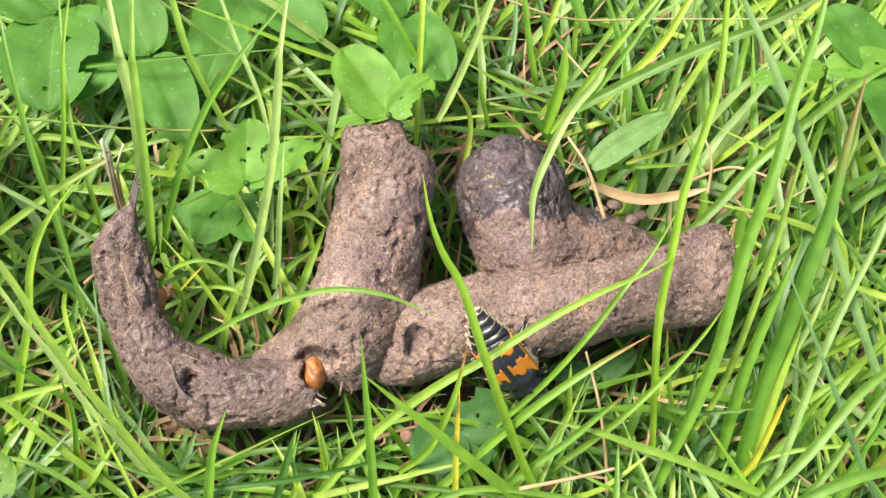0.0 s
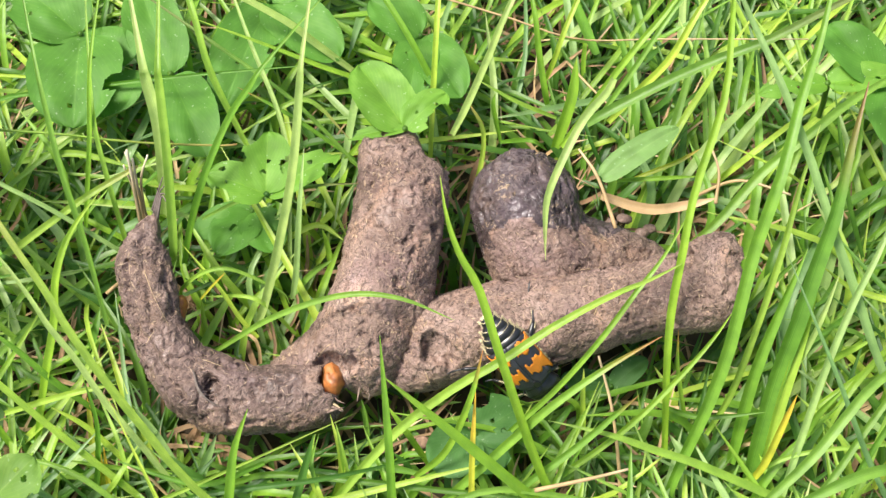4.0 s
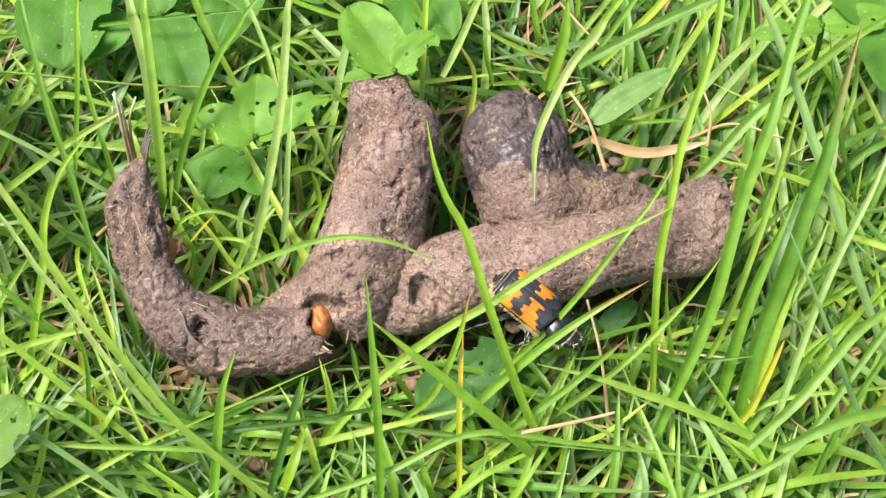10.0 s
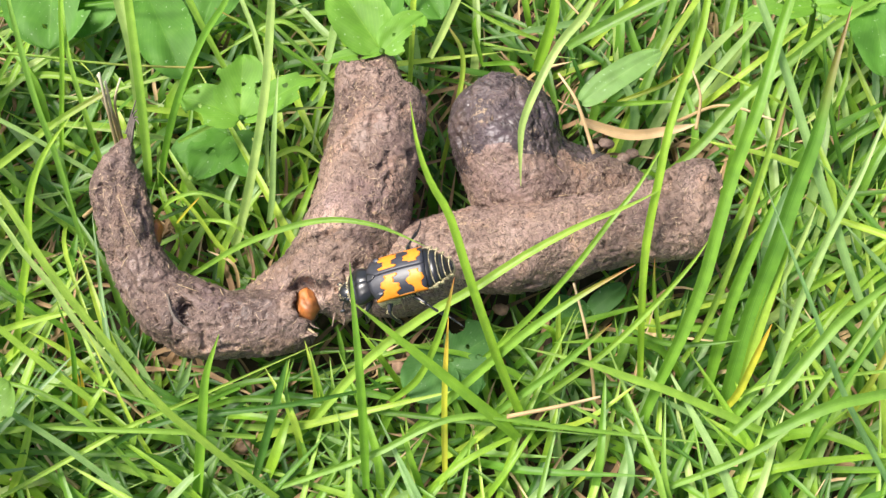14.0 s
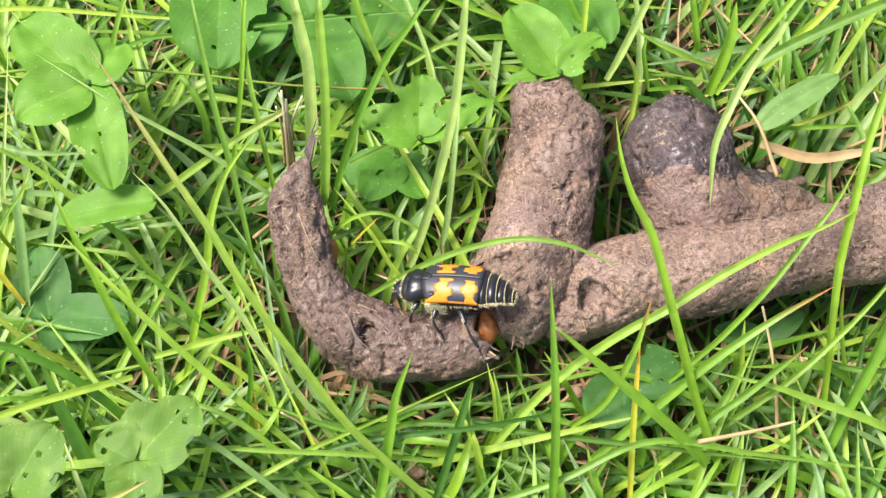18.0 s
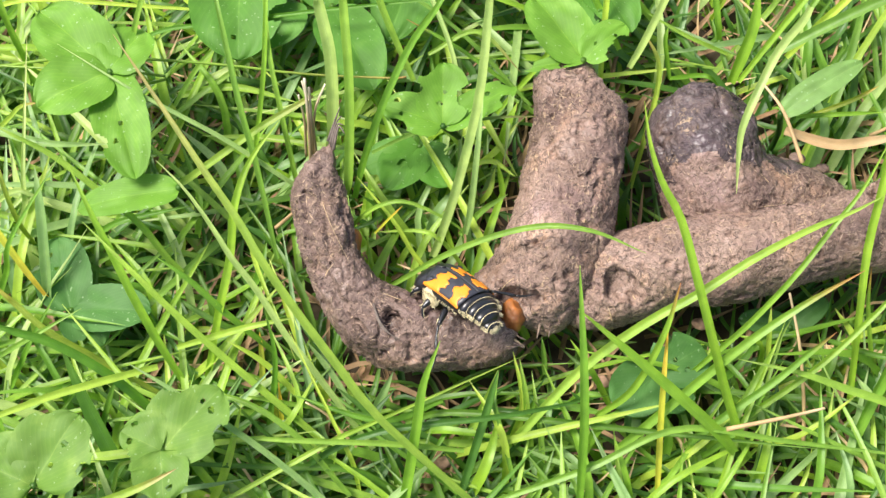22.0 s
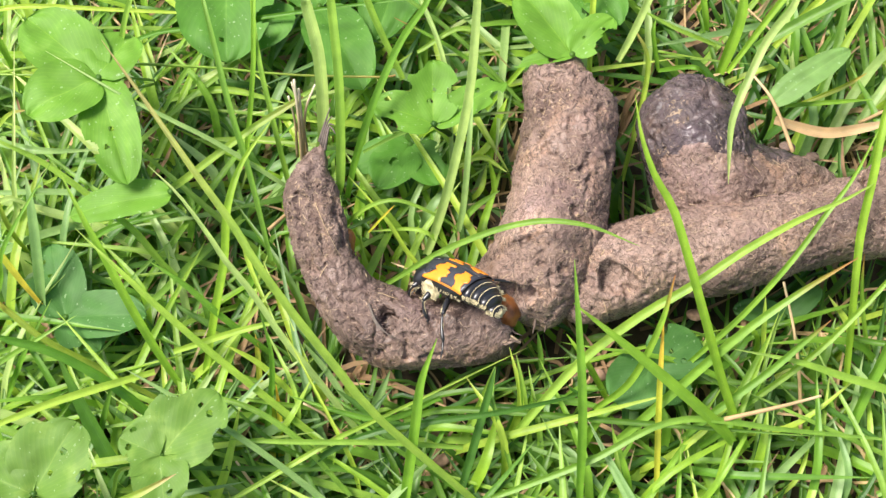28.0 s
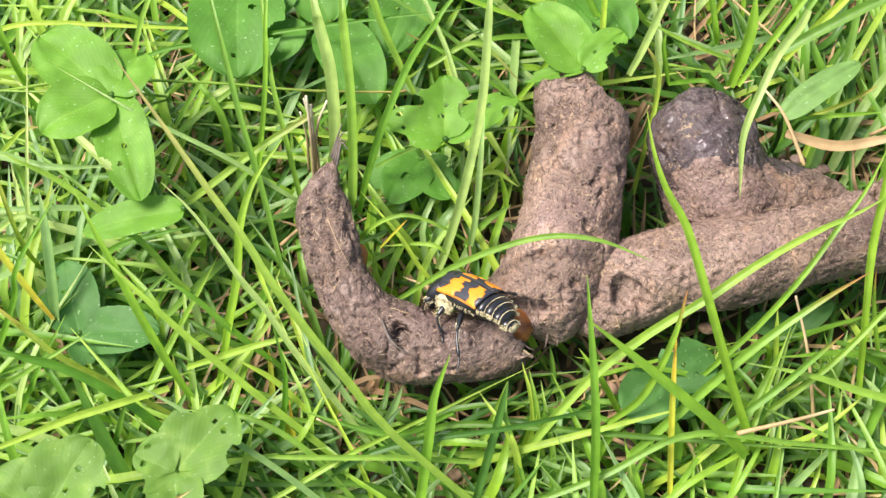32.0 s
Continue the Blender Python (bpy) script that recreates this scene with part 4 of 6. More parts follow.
def blade(width, kind, *points):
    """One blade; it belongs to the tuft that grows round its foot."""
    name, label = GRASS_LABEL[kind]
    tuft = tuft_at(*points[0][:2])
    if kind in ("straw", "stem", "bleached") and width < 1.5:
        c = spline(points, 16)
        v, f = tube_verts(c, [width * 0.36 * (1 - 0.03 * k) for k in range(16)], 7)
        uv = [(k / 7, i / 15) for i in range(16) for k in range(7)]
    else:
        v, f, uv = ribbons([points], [width], 0.75, 22, [blade_rnd.uniform(-0.4, 0.4)], (0, -0.35, 0.94))
    o = tuft.location
    v = [(q[0] - o[0], q[1] - o[1], q[2] - o[2]) for q in v]
    return tagged(mesh_part(name, v, f, GRASS[kind], tuft, uv), label)


blade(1.45, "fresh", (-11.8, -46.9, 12.0), (-11.9, -35.5, 26.0), (-13.1, -19.8, 38.7))
blade(1.01, "light", (-40.4, -12.8, 14.0), (-30.0, -11.0, 24.0), (-19.1, -9.8, 29.5), (-10.5, -11.0, 31.0), (-2.3, -14.0, 29.5))
blade(1.87, "straw", (22.1, 10.1, 23.0), (29.4, 7.6, 23.0), (36.0, 7.8, 24.0), (40.4, 8.5, 25.0))
blade(0.85, "straw", (40.1, 7.5, 25.0), (41.0, 12.8, 26.0), (39.8, 17.3, 27.0))
blade(1.03, "yellow", (0.2, -46.3, 8.0), (0.2, -33.8, 19.0), (0.8, -23.8, 26.0))
blade(1.20, "rusty", (-8.5, -33.0, 11.0), (-3.7, -30.9, 18.0), (-0.1, -25.6, 27.0), (1.7, -20.1, 33.0))
blade(1.01, "pale", (76.4, -58.6, 3.3), (68.6, -47.7, 12.0), (59.7, -35.2, 22.0), (53.9, -23.7, 30.0), (46.3, -6.4, 38.0))
blade(1.26, "light", (33.0, -47.0, 10.0), (49.1, -41.0, 18.0), (59.6, -29.1, 25.0), (67.8, -18.6, 30.0), (80.5, -2.4, 34.0))
blade(1.08, "fresh", (53.5, -46.8, 8.0), (57.6, -36.4, 20.0), (66.1, -23.8, 30.0), (78.2, -5.8, 36.0))
blade(1.13, "light", (-26.0, -46.4, 10.0), (-11.0, -42.5, 16.0), (2.7, -37.3, 19.0), (19.8, -38.5, 16.0), (45.3, -40.3, 11.5))
blade(1.39, "deep", (-29.8, -46.0, 8.0), (-25.7, -34.6, 16.0), (-23.7, -28.6, 20.0))
blade(1.01, "deep", (-59.7, -45.0, 8.0), (-44.0, -38.3, 18.0), (-22.6, -35.6, 20.0), (-6.8, -30.9, 15.0))
blade(1.13, "light", (-17.1, -41.9, -1.0), (-18.7, -34.5, 8.0), (-19.5, -30.8, 15.0), (-20.5, -26.5, 19.0))
blade(0.95, "browntip", (-0.5, 7.5, 8.0), (3.4, 21.5, 20.0), (0.7, 26.6, 26.0))
blade(1.01, "fresh", (-22.8, 20.7, 10.0), (-13.4, 29.1, 22.0), (-26.0, 33.1, 28.0), (-45.1, 39.2, 32.0))
blade(0.88, "browntip", (-34.3, 25.0, 22.0), (-26.3, 28.0, 24.0), (-19.1, 22.8, 20.0))
blade(1.01, "light", (-84.5, 18.4, 18.0), (-81.4, 21.4, 28.0), (-77.2, 29.0, 37.0), (-68.5, 44.8, 43.0))
blade(1.03, "bleached", (-53.3, 7.4, 16.0), (-52.9, 10.2, 26.0), (-53.0, 13.6, 33.0))
blade(1.00, "bleached", (-53.1, 9.0, 15.0), (-52.6, 10.3, 24.0), (-52.5, 13.2, 31.0))
blade(0.75, "bleached", (-54.3, 10.0, 15.0), (-53.9, 11.9, 23.0), (-54.3, 13.1, 29.0))
blade(0.75, "bleached", (-52.4, 8.5, 16.0), (-52.5, 10.8, 25.0), (-53.5, 13.8, 32.0))
blade(0.75, "bleached", (-53.0, 10.5, 18.0), (-51.8, 11.7, 27.0), (-49.9, 13.2, 32.0))
blade(1.23, "yellow", (-110.7, 6.0, 32.2), (-102.1, -4.7, 24.0), (-95.8, -12.5, 18.0), (-92.6, -15.9, 12.0))
blade(1.01, "light", (-45.9, -45.0, 10.0), (-53.9, -37.6, 18.0), (-62.2, -33.1, 20.0), (-72.9, -30.8, 18.0))
blade(0.76, "stem", (-90.2, 18.8, 20.0), (-76.7, 20.2, 23.0), (-105.1, 22.9, 22.0), (-131.0, 25.4, 21.1))
blade(1.13, "fresh", (-100.4, 25.7, 14.0), (-102.0, 27.3, 22.0), (-104.0, 32.9, 30.0), (-109.2, 47.5, 36.0))
blade(1.01, "fresh", (-61.0, -41.9, -1.0), (-58.8, -33.0, 8.0), (-57.1, -26.2, 18.0), (-58.2, -20.7, 25.0))
blade(0.95, "deep", (-32.7, -42.6, -0.3), (-46.2, -40.1, 8.0), (-56.0, -38.3, 14.0), (-65.8, -30.5, 20.0))
blade(1.26, "light", (-36.8, 23.6, 16.0), (-42.0, 31.9, 26.0), (-44.5, 39.6, 32.0), (-51.0, 59.5, 38.0), (-57.6, 79.6, 42.0))
blade(0.88, "pale", (-29.2, 3.6, 12.0), (-29.7, 21.5, 22.0), (-35.5, 36.8, 28.0), (-42.8, 56.1, 32.0))
blade(0.77, "browntip", (-17.2, 19.9, 14.0), (-28.9, 29.8, 21.0), (-42.8, 39.2, 25.0), (-60.5, 51.2, 29.0))
blade(0.77, "rusty", (-18.5, 22.0, 14.0), (-28.9, 27.1, 20.0), (-38.0, 31.2, 23.0))
blade(1.39, "pale", (-18.2, 39.3, 14.0), (-25.6, 42.1, 20.0), (-31.7, 44.8, 24.0), (-52.1, 53.8, 30.0), (-71.5, 62.4, 34.0))
blade(1.20, "fresh", (-1.8, 31.0, 14.0), (-5.6, 35.3, 20.0), (-11.2, 43.4, 26.0), (-23.8, 61.7, 32.0), (-35.8, 79.2, 36.0))
blade(1.08, "light", (-5.6, 22.4, 13.0), (-5.0, 31.7, 20.0), (-4.2, 42.0, 28.0), (-2.6, 62.5, 34.0), (-1.0, 83.6, 38.0))
blade(1.01, "fresh", (-22.3, 2.3, 15.0), (-22.6, 4.2, 17.0), (-23.3, 5.9, 20.0))
blade(1.13, "light", (-34.3, 5.8, 10.0), (-25.2, 9.5, 14.0), (-20.1, 6.7, 14.0))
blade(1.39, "light", (-77.4, 24.4, 10.0), (-67.4, 24.2, 13.0), (-56.6, 21.8, 12.0))
blade(1.01, "light", (14.8, 38.4, 12.0), (16.0, 38.6, 18.0), (18.9, 44.5, 24.0), (27.4, 61.7, 30.0), (36.7, 80.5, 34.0))
blade(0.82, "light", (16.6, 30.1, 14.0), (9.3, 31.8, 17.0), (2.6, 35.0, 19.0))
blade(0.88, "fresh", (6.8, 26.5, 12.0), (5.4, 29.8, 18.0), (5.7, 31.6, 20.0))
blade(0.92, "fresh", (6.8, 26.5, 12.0), (11.7, 23.9, 17.0), (14.7, 23.6, 14.0))
blade(0.95, "deep", (67.2, 3.6, 12.0), (62.7, 11.4, 22.0), (59.8, 25.8, 32.0))
blade(0.95, "straw", (40.3, 16.5, 10.0), (46.8, 16.4, 16.0), (54.7, 12.6, 18.0))
blade(0.66, "straw", (18.8, 40.5, 16.0), (22.8, 33.4, 18.0), (28.6, 27.9, 16.0))
blade(0.57, "straw", (-7.0, 51.2, 22.4), (8.3, 47.2, 20.0), (20.8, 43.9, 18.0), (35.8, 43.8, 18.0), (61.8, 43.6, 18.0))
blade(2.14, "fresh", (42.2, -30.3, 7.0), (44.9, -18.6, 20.0), (51.6, -3.8, 32.0))
blade(0.92, "light", (18.6, -25.3, 10.0), (18.1, -21.8, 15.0), (18.2, -17.8, 18.0))
blade(1.26, "light", (56.1, -16.2, 12.0), (58.5, -16.9, 22.0), (61.4, -16.4, 26.0))
blade(0.82, "light", (28.6, -41.0, -1.0), (40.0, -35.9, 8.0), (49.1, -31.8, 16.0), (64.8, -30.9, 20.0), (90.0, -29.5, 26.0))
blade(1.13, "deep", (24.7, -26.8, 6.0), (26.5, -33.7, 12.0), (28.1, -34.9, 12.0), (48.9, -50.5, 12.0))
blade(1.01, "deep", (28.8, -20.4, 10.0), (36.0, -24.9, 15.0), (45.9, -25.2, 18.0))
blade(1.13, "light", (77.9, -19.0, 32.9), (64.9, -11.1, 28.0), (59.6, -7.9, 26.0), (54.8, -5.0, 28.0))
blade(1.13, "light", (-29.2, -2.0, 10.0), (-25.5, 0.5, 14.0), (-21.6, 1.9, 17.0))
blade(1.39, "light", (-34.7, -44.7, -1.0), (-28.8, -36.1, 6.0), (-25.4, -31.1, 13.0), (-23.7, -27.6, 17.0))
blade(1.39, "light", (-24.7, -44.7, -1.0), (-21.5, -36.2, 6.0), (-19.8, -31.7, 13.0), (-21.4, -25.0, 18.0))
blade(0.77, "light", (-19.1, -49.5, 2.3), (-22.7, -37.3, 12.0), (-24.2, -32.3, 16.0), (-23.4, -26.6, 14.0))
blade(1.08, "fresh", (-5.9, -30.7, 8.0), (-9.3, -27.8, 16.0), (-12.9, -23.8, 20.0))
blade(0.92, "light", (-16.0, -25.7, 9.0), (-16.3, -23.7, 12.0), (-16.8, -21.5, 15.0))
blade(1.03, "yellow", (-60.3, -28.6, 6.0), (-60.3, -23.4, 10.0), (-60.5, -20.0, 13.0))
blade(1.03, "yellow", (-59.1, -45.8, -1.0), (-58.2, -34.6, 6.0), (-57.9, -30.7, 10.0), (-57.9, -28.2, 12.0))
blade(1.13, "deep", (-37.8, -32.4, 6.0), (-28.8, -32.4, 11.0), (-1.9, -36.2, 14.0), (23.7, -39.8, 16.9))
blade(0.88, "light", (-47.5, -30.5, 6.0), (-55.3, -31.0, 11.0), (-63.3, -30.4, 14.0))
blade(0.77, "light", (-28.0, -8.5, 10.0), (-33.8, -5.5, 18.0), (-43.0, -3.3, 14.0))
blade(1.08, "fresh", (-99.1, 20.1, -1.0), (-102.0, 26.7, 12.0), (-103.6, 30.4, 20.0), (-105.4, 33.9, 28.0), (-110.6, 44.1, 34.0))
blade(1.52, "pale", (-121.5, 20.0, 14.5), (-106.5, 14.7, 16.0), (-96.8, 11.3, 17.0), (-86.8, 12.1, 15.0))
blade(0.89, "yellow", (-97.7, -4.6, 12.0), (-99.2, -2.6, 18.0), (-101.2, 3.5, 24.0), (-107.1, 21.5, 30.0))
blade(0.88, "fresh", (-84.7, 32.8, 14.0), (-79.1, 33.8, 16.0), (-71.6, 33.6, 18.0), (-46.5, 32.9, 24.0), (-25.1, 32.3, 28.0))
blade(1.01, "light", (-125.6, 38.1, 12.6), (-110.0, 38.4, 16.0), (-100.8, 38.6, 18.0), (-81.9, 37.8, 17.0), (-56.0, 36.7, 15.6))
blade(1.13, "pale", (-106.2, -14.0, -1.0), (-101.3, -3.7, 10.0), (-99.1, 0.9, 15.0), (-99.2, 5.5, 18.0), (-99.7, 27.3, 24.0))
blade(0.92, "browntip", (-117.2, 13.6, 1.8), (-105.7, 18.0, 12.0), (-102.3, 19.3, 15.0), (-98.5, 18.9, 17.0))
blade(1.13, "fresh", (-88.9, -2.3, 10.0), (-83.9, -0.9, 13.0), (-71.9, 1.0, 15.0))
blade(0.95, "straw", (-58.8, -2.6, 14.0), (-54.3, 0.1, 17.0), (-50.1, 3.8, 19.0))
blade(1.01, "light", (-77.4, 21.1, 12.0), (-73.0, 25.6, 17.0), (-68.3, 29.7, 20.0))
blade(1.01, "pale", (-118.0, -0.6, 4.7), (-105.1, 1.3, 14.0), (-99.6, 2.1, 18.0), (-94.4, 0.4, 16.0))
blade(0.88, "light", (-111.4, -32.5, 14.5), (-98.1, -27.8, 22.0), (-91.0, -25.3, 26.0), (-84.1, -21.9, 28.0))
blade(1.01, "deep", (-85.0, -36.6, 8.0), (-82.6, -32.3, 14.0), (-80.7, -28.8, 18.0))
blade(0.82, "light", (-44.6, -43.8, 8.0), (-45.2, -41.3, 13.0), (-46.8, -38.3, 17.0), (-54.7, -23.4, 23.0))
blade(0.88, "light", (-67.3, -48.8, 14.5), (-53.3, -41.5, 17.0), (-47.7, -38.6, 18.0), (-40.6, -35.0, 17.0), (-17.6, -23.3, 13.8))
blade(0.96, "yellow", (-57.3, -45.4, -1.0), (-57.0, -35.0, 6.0), (-56.9, -31.6, 10.0), (-57.1, -28.2, 13.0))
blade(0.85, "straw", (-39.7, -40.9, -1.0), (-47.3, -34.9, 8.0), (-49.7, -33.0, 12.0), (-52.6, -32.0, 15.0))
blade(1.65, "fresh", (-91.7, -57.3, 3.2), (-94.0, -45.8, 14.0), (-95.3, -39.4, 20.0), (-96.6, -33.7, 24.0), (-101.4, -12.8, 30.0))
blade(0.77, "browntip", (-87.8, -50.9, -1.0), (-81.6, -44.5, 10.0), (-78.8, -41.6, 16.0), (-69.9, -43.2, 20.0))
blade(1.13, "fresh", (-109.0, -25.3, 1.4), (-102.2, -18.2, 14.0), (-97.9, -13.7, 22.0), (-95.8, -10.7, 28.0), (-88.0, 0.4, 34.0))
blade(1.01, "fresh", (-105.5, -33.7, -1.0), (-98.2, -25.0, 10.0), (-95.6, -21.9, 14.0), (-91.2, -15.2, 18.0))
blade(1.01, "light", (-53.5, -30.3, 10.0), (-59.1, -25.8, 15.0), (-64.6, -23.2, 18.0))
blade(1.13, "deep", (-38.5, -44.1, 8.0), (-45.8, -41.8, 13.0), (-58.2, -41.6, 14.0), (-84.1, -41.2, 16.1))
blade(1.01, "fresh", (-32.0, -30.8, 12.0), (-41.3, -34.8, 15.0), (-55.1, -31.0, 16.0))
blade(1.32, "pale", (-2.0, 21.1, 24.0), (0.3, 24.0, 28.0), (3.8, 29.6, 34.0), (7.6, 36.5, 40.0), (16.0, 51.8, 44.0))
blade(1.22, "fresh", (14.9, 31.6, 16.0), (14.3, 32.6, 19.0), (13.1, 37.3, 24.0), (12.1, 42.8, 29.0), (9.2, 58.9, 33.0))
blade(1.38, "fresh", (31.5, -29.4, 8.0), (30.5, -18.8, 22.0), (30.8, -11.9, 28.0), (32.0, -5.3, 34.0), (33.8, 2.9, 39.0), (37.9, 14.3, 46.0), (39.0, 24.3, 51.0), (39.3, 29.9, 54.0), (40.3, 49.3, 58.0))
blade(1.58, "pale", (70.1, -28.8, 12.0), (65.7, -23.5, 19.0), (61.2, -16.7, 26.0), (58.0, -9.6, 31.0), (55.8, -5.4, 34.0), (52.9, 2.1, 38.0), (50.6, 8.6, 41.0), (46.7, 18.5, 45.0), (42.8, 27.2, 48.0), (40.4, 32.6, 50.0), (31.9, 51.6, 54.0))
blade(2.17, "fresh", (30.5, -37.4, 8.0), (33.5, -30.8, 14.0), (36.3, -25.3, 20.0), (39.1, -18.3, 26.0), (40.7, -12.1, 31.0), (42.5, -5.7, 35.0), (44.5, -0.4, 39.0), (46.4, 4.5, 42.0), (49.3, 14.2, 46.0), (51.8, 21.1, 50.0), (53.9, 28.6, 53.0), (59.4, 48.4, 57.0))
blade(1.20, "light", (38.1, -26.3, 10.0), (41.3, -21.6, 16.0), (44.4, -13.8, 24.0), (47.8, -4.2, 31.0), (50.3, 4.2, 36.0), (53.7, 13.3, 40.0))
blade(2.83, "rusty", (45.1, -32.7, 6.0), (46.0, -27.7, 12.0), (47.9, -20.1, 20.0), (50.0, -13.8, 28.0), (52.1, -7.2, 34.0), (54.2, -1.3, 39.0), (56.3, 7.1, 44.0), (59.0, 15.8, 48.0))
blade(1.94, "light", (46.9, -32.2, 8.0), (48.7, -23.7, 17.0), (51.0, -15.5, 25.0), (53.0, -5.1, 33.0), (54.3, -0.4, 35.0))
blade(0.97, "pale", (51.4, -18.1, 22.0), (53.4, -13.8, 28.0), (55.8, -8.2, 32.0))
blade(1.29, "pale", (48.5, -37.9, 10.0), (49.3, -34.4, 14.0), (51.5, -27.5, 20.0), (54.2, -19.9, 26.0), (57.7, -12.2, 31.0), (61.1, -6.0, 35.0), (64.3, 0.9, 38.0), (72.9, 19.5, 42.0))
blade(1.66, "light", (40.2, -42.9, 32.0), (47.2, -37.0, 34.0), (52.6, -31.2, 36.0), (56.2, -27.6, 37.0), (62.0, -23.5, 38.0), (79.8, -10.9, 41.1))
blade(1.85, "light", (46.0, -42.2, 28.0), (54.6, -38.7, 30.0), (62.8, -36.8, 30.0), (84.2, -31.8, 30.0))
blade(1.31, "yellow", (44.0, -34.5, 12.0), (45.6, -32.4, 16.0), (47.5, -28.0, 22.0), (48.8, -25.1, 26.0))
blade(1.52, "light", (-23.0, -38.2, 8.0), (-20.2, -35.8, 11.0), (-13.9, -30.2, 17.0), (-8.7, -26.5, 21.0), (-1.7, -23.0, 26.0), (4.4, -20.5, 29.0), (12.1, -16.3, 32.0), (20.3, -12.4, 34.0), (27.1, -9.5, 34.0), (32.5, -6.3, 33.0))
blade(1.00, "fresh", (5.1, -27.4, 12.0), (8.9, -25.0, 16.0), (13.9, -21.6, 21.0), (19.8, -16.4, 27.0), (25.3, -10.1, 31.0), (29.7, -4.9, 33.0), (34.5, 2.9, 34.0))
blade(1.52, "rusty", (-5.5, -37.9, 10.0), (-1.7, -35.6, 14.0), (6.7, -30.0, 22.0), (12.7, -26.2, 27.0), (20.2, -22.1, 31.0), (28.0, -18.2, 33.0))
blade(1.47, "fresh", (14.4, -39.4, 10.0), (12.8, -37.3, 13.0), (9.6, -32.4, 20.0), (6.5, -26.5, 28.0), (3.6, -20.1, 35.0), (1.0, -13.3, 40.0), (-1.7, -9.4, 43.0), (-3.5, -4.9, 46.0), (-4.4, 0.1, 49.0))
blade(1.03, "fresh", (8.5, -37.2, 8.0), (13.1, -34.0, 11.0), (23.8, -27.7, 17.0), (31.6, -21.4, 22.0), (37.0, -16.2, 26.0), (40.1, -12.5, 29.0))
blade(1.26, "rusty", (4.9, -37.5, 10.0), (8.7, -35.1, 14.0), (16.6, -30.5, 19.0), (21.9, -26.9, 23.0), (25.1, -24.9, 26.0))
blade(1.44, "light", (50.5, -38.5, 12.0), (46.2, -37.2, 14.0), (35.0, -33.1, 17.0), (28.1, -31.0, 18.0), (21.2, -28.8, 19.0), (12.2, -26.2, 18.0))
blade(1.84, "fresh", (11.5, -39.6, 14.0), (8.4, -37.7, 18.0), (2.7, -34.2, 23.0), (-5.3, -28.8, 28.0), (-12.9, -23.6, 32.0))
blade(0.82, "rusty", (35.9, -25.8, 8.0), (34.5, -23.1, 12.0), (33.0, -17.6, 18.0), (32.6, -13.4, 23.0))
blade(0.95, "straw", (24.6, -35.7, 4.0), (23.8, -29.8, 10.0), (22.4, -23.3, 16.0), (20.1, -17.2, 22.0))
blade(1.02, "straw", (9.6, -37.1, 18.0), (17.9, -35.9, 20.0), (23.5, -34.8, 21.0))
blade(1.16, "fresh", (51.6, -29.8, 12.0), (54.2, -25.6, 17.0), (58.2, -22.0, 21.0))
blade(1.30, "yellow", (63.7, -35.4, 10.0), (64.8, -33.0, 13.0), (67.1, -29.2, 17.0), (75.6, -15.2, 21.0))
blade(2.03, "fresh", (15.6, 21.9, 18.0), (17.9, 26.7, 26.0), (18.5, 31.4, 31.0))
blade(1.18, "fresh", (16.4, 20.9, 20.0), (22.0, 26.2, 27.0), (27.7, 31.6, 33.0), (32.2, 36.0, 36.0), (35.7, 39.8, 38.0), (49.6, 54.9, 42.0))
blade(1.04, "light", (23.9, 27.7, 20.0), (29.0, 32.8, 26.0), (35.5, 40.7, 32.0), (47.6, 55.4, 36.0))
blade(1.37, "light", (24.7, 25.6, 20.0), (29.2, 28.6, 25.0), (34.2, 32.0, 30.0), (39.5, 39.1, 36.0), (50.4, 53.7, 40.0))
blade(1.86, "browntip", (20.4, 23.0, 24.0), (23.3, 23.9, 26.0), (32.7, 27.2, 30.0), (40.7, 29.5, 33.0), (49.5, 31.1, 37.0), (60.9, 35.6, 41.0), (80.4, 43.3, 45.0))
blade(1.66, "light", (34.4, 0.3, 22.0), (39.9, 3.8, 26.0), (46.7, 10.3, 30.0), (54.4, 15.4, 34.0), (60.2, 19.5, 36.0), (69.0, 24.4, 38.0), (87.9, 34.9, 42.0))
blade(1.38, "pale", (22.5, 20.4, 42.0), (21.0, 17.7, 42.0), (17.5, 13.8, 41.0), (14.2, 8.0, 39.0), (12.0, 3.3, 36.0), (11.7, -0.2, 33.0), (11.9, -4.0, 29.0))
blade(0.86, "fresh", (25.7, 15.5, 18.0), (32.3, 14.8, 20.0), (39.6, 15.2, 20.0))
blade(0.87, "yellow", (29.9, 19.1, 12.0), (36.6, 20.5, 15.0), (40.5, 22.0, 17.0))
blade(0.96, "straw", (23.9, 3.8, 24.0), (21.4, 11.7, 26.0), (18.6, 17.1, 26.0))
blade(2.13, "fresh", (24.4, 43.3, 14.0), (22.0, 56.5, 10.0), (18.2, 77.2, 3.7))
blade(1.04, "light", (-58.2, -8.1, 14.0), (-60.6, 2.4, 24.0), (-62.8, 9.8, 32.0), (-64.5, 16.9, 37.0), (-66.4, 24.9, 41.0), (-71.0, 44.1, 45.0))
blade(0.90, "fresh", (-62.3, 7.5, 18.0), (-61.2, 10.3, 23.0), (-59.6, 17.2, 31.0), (-58.8, 27.0, 38.0), (-57.3, 44.9, 42.0))
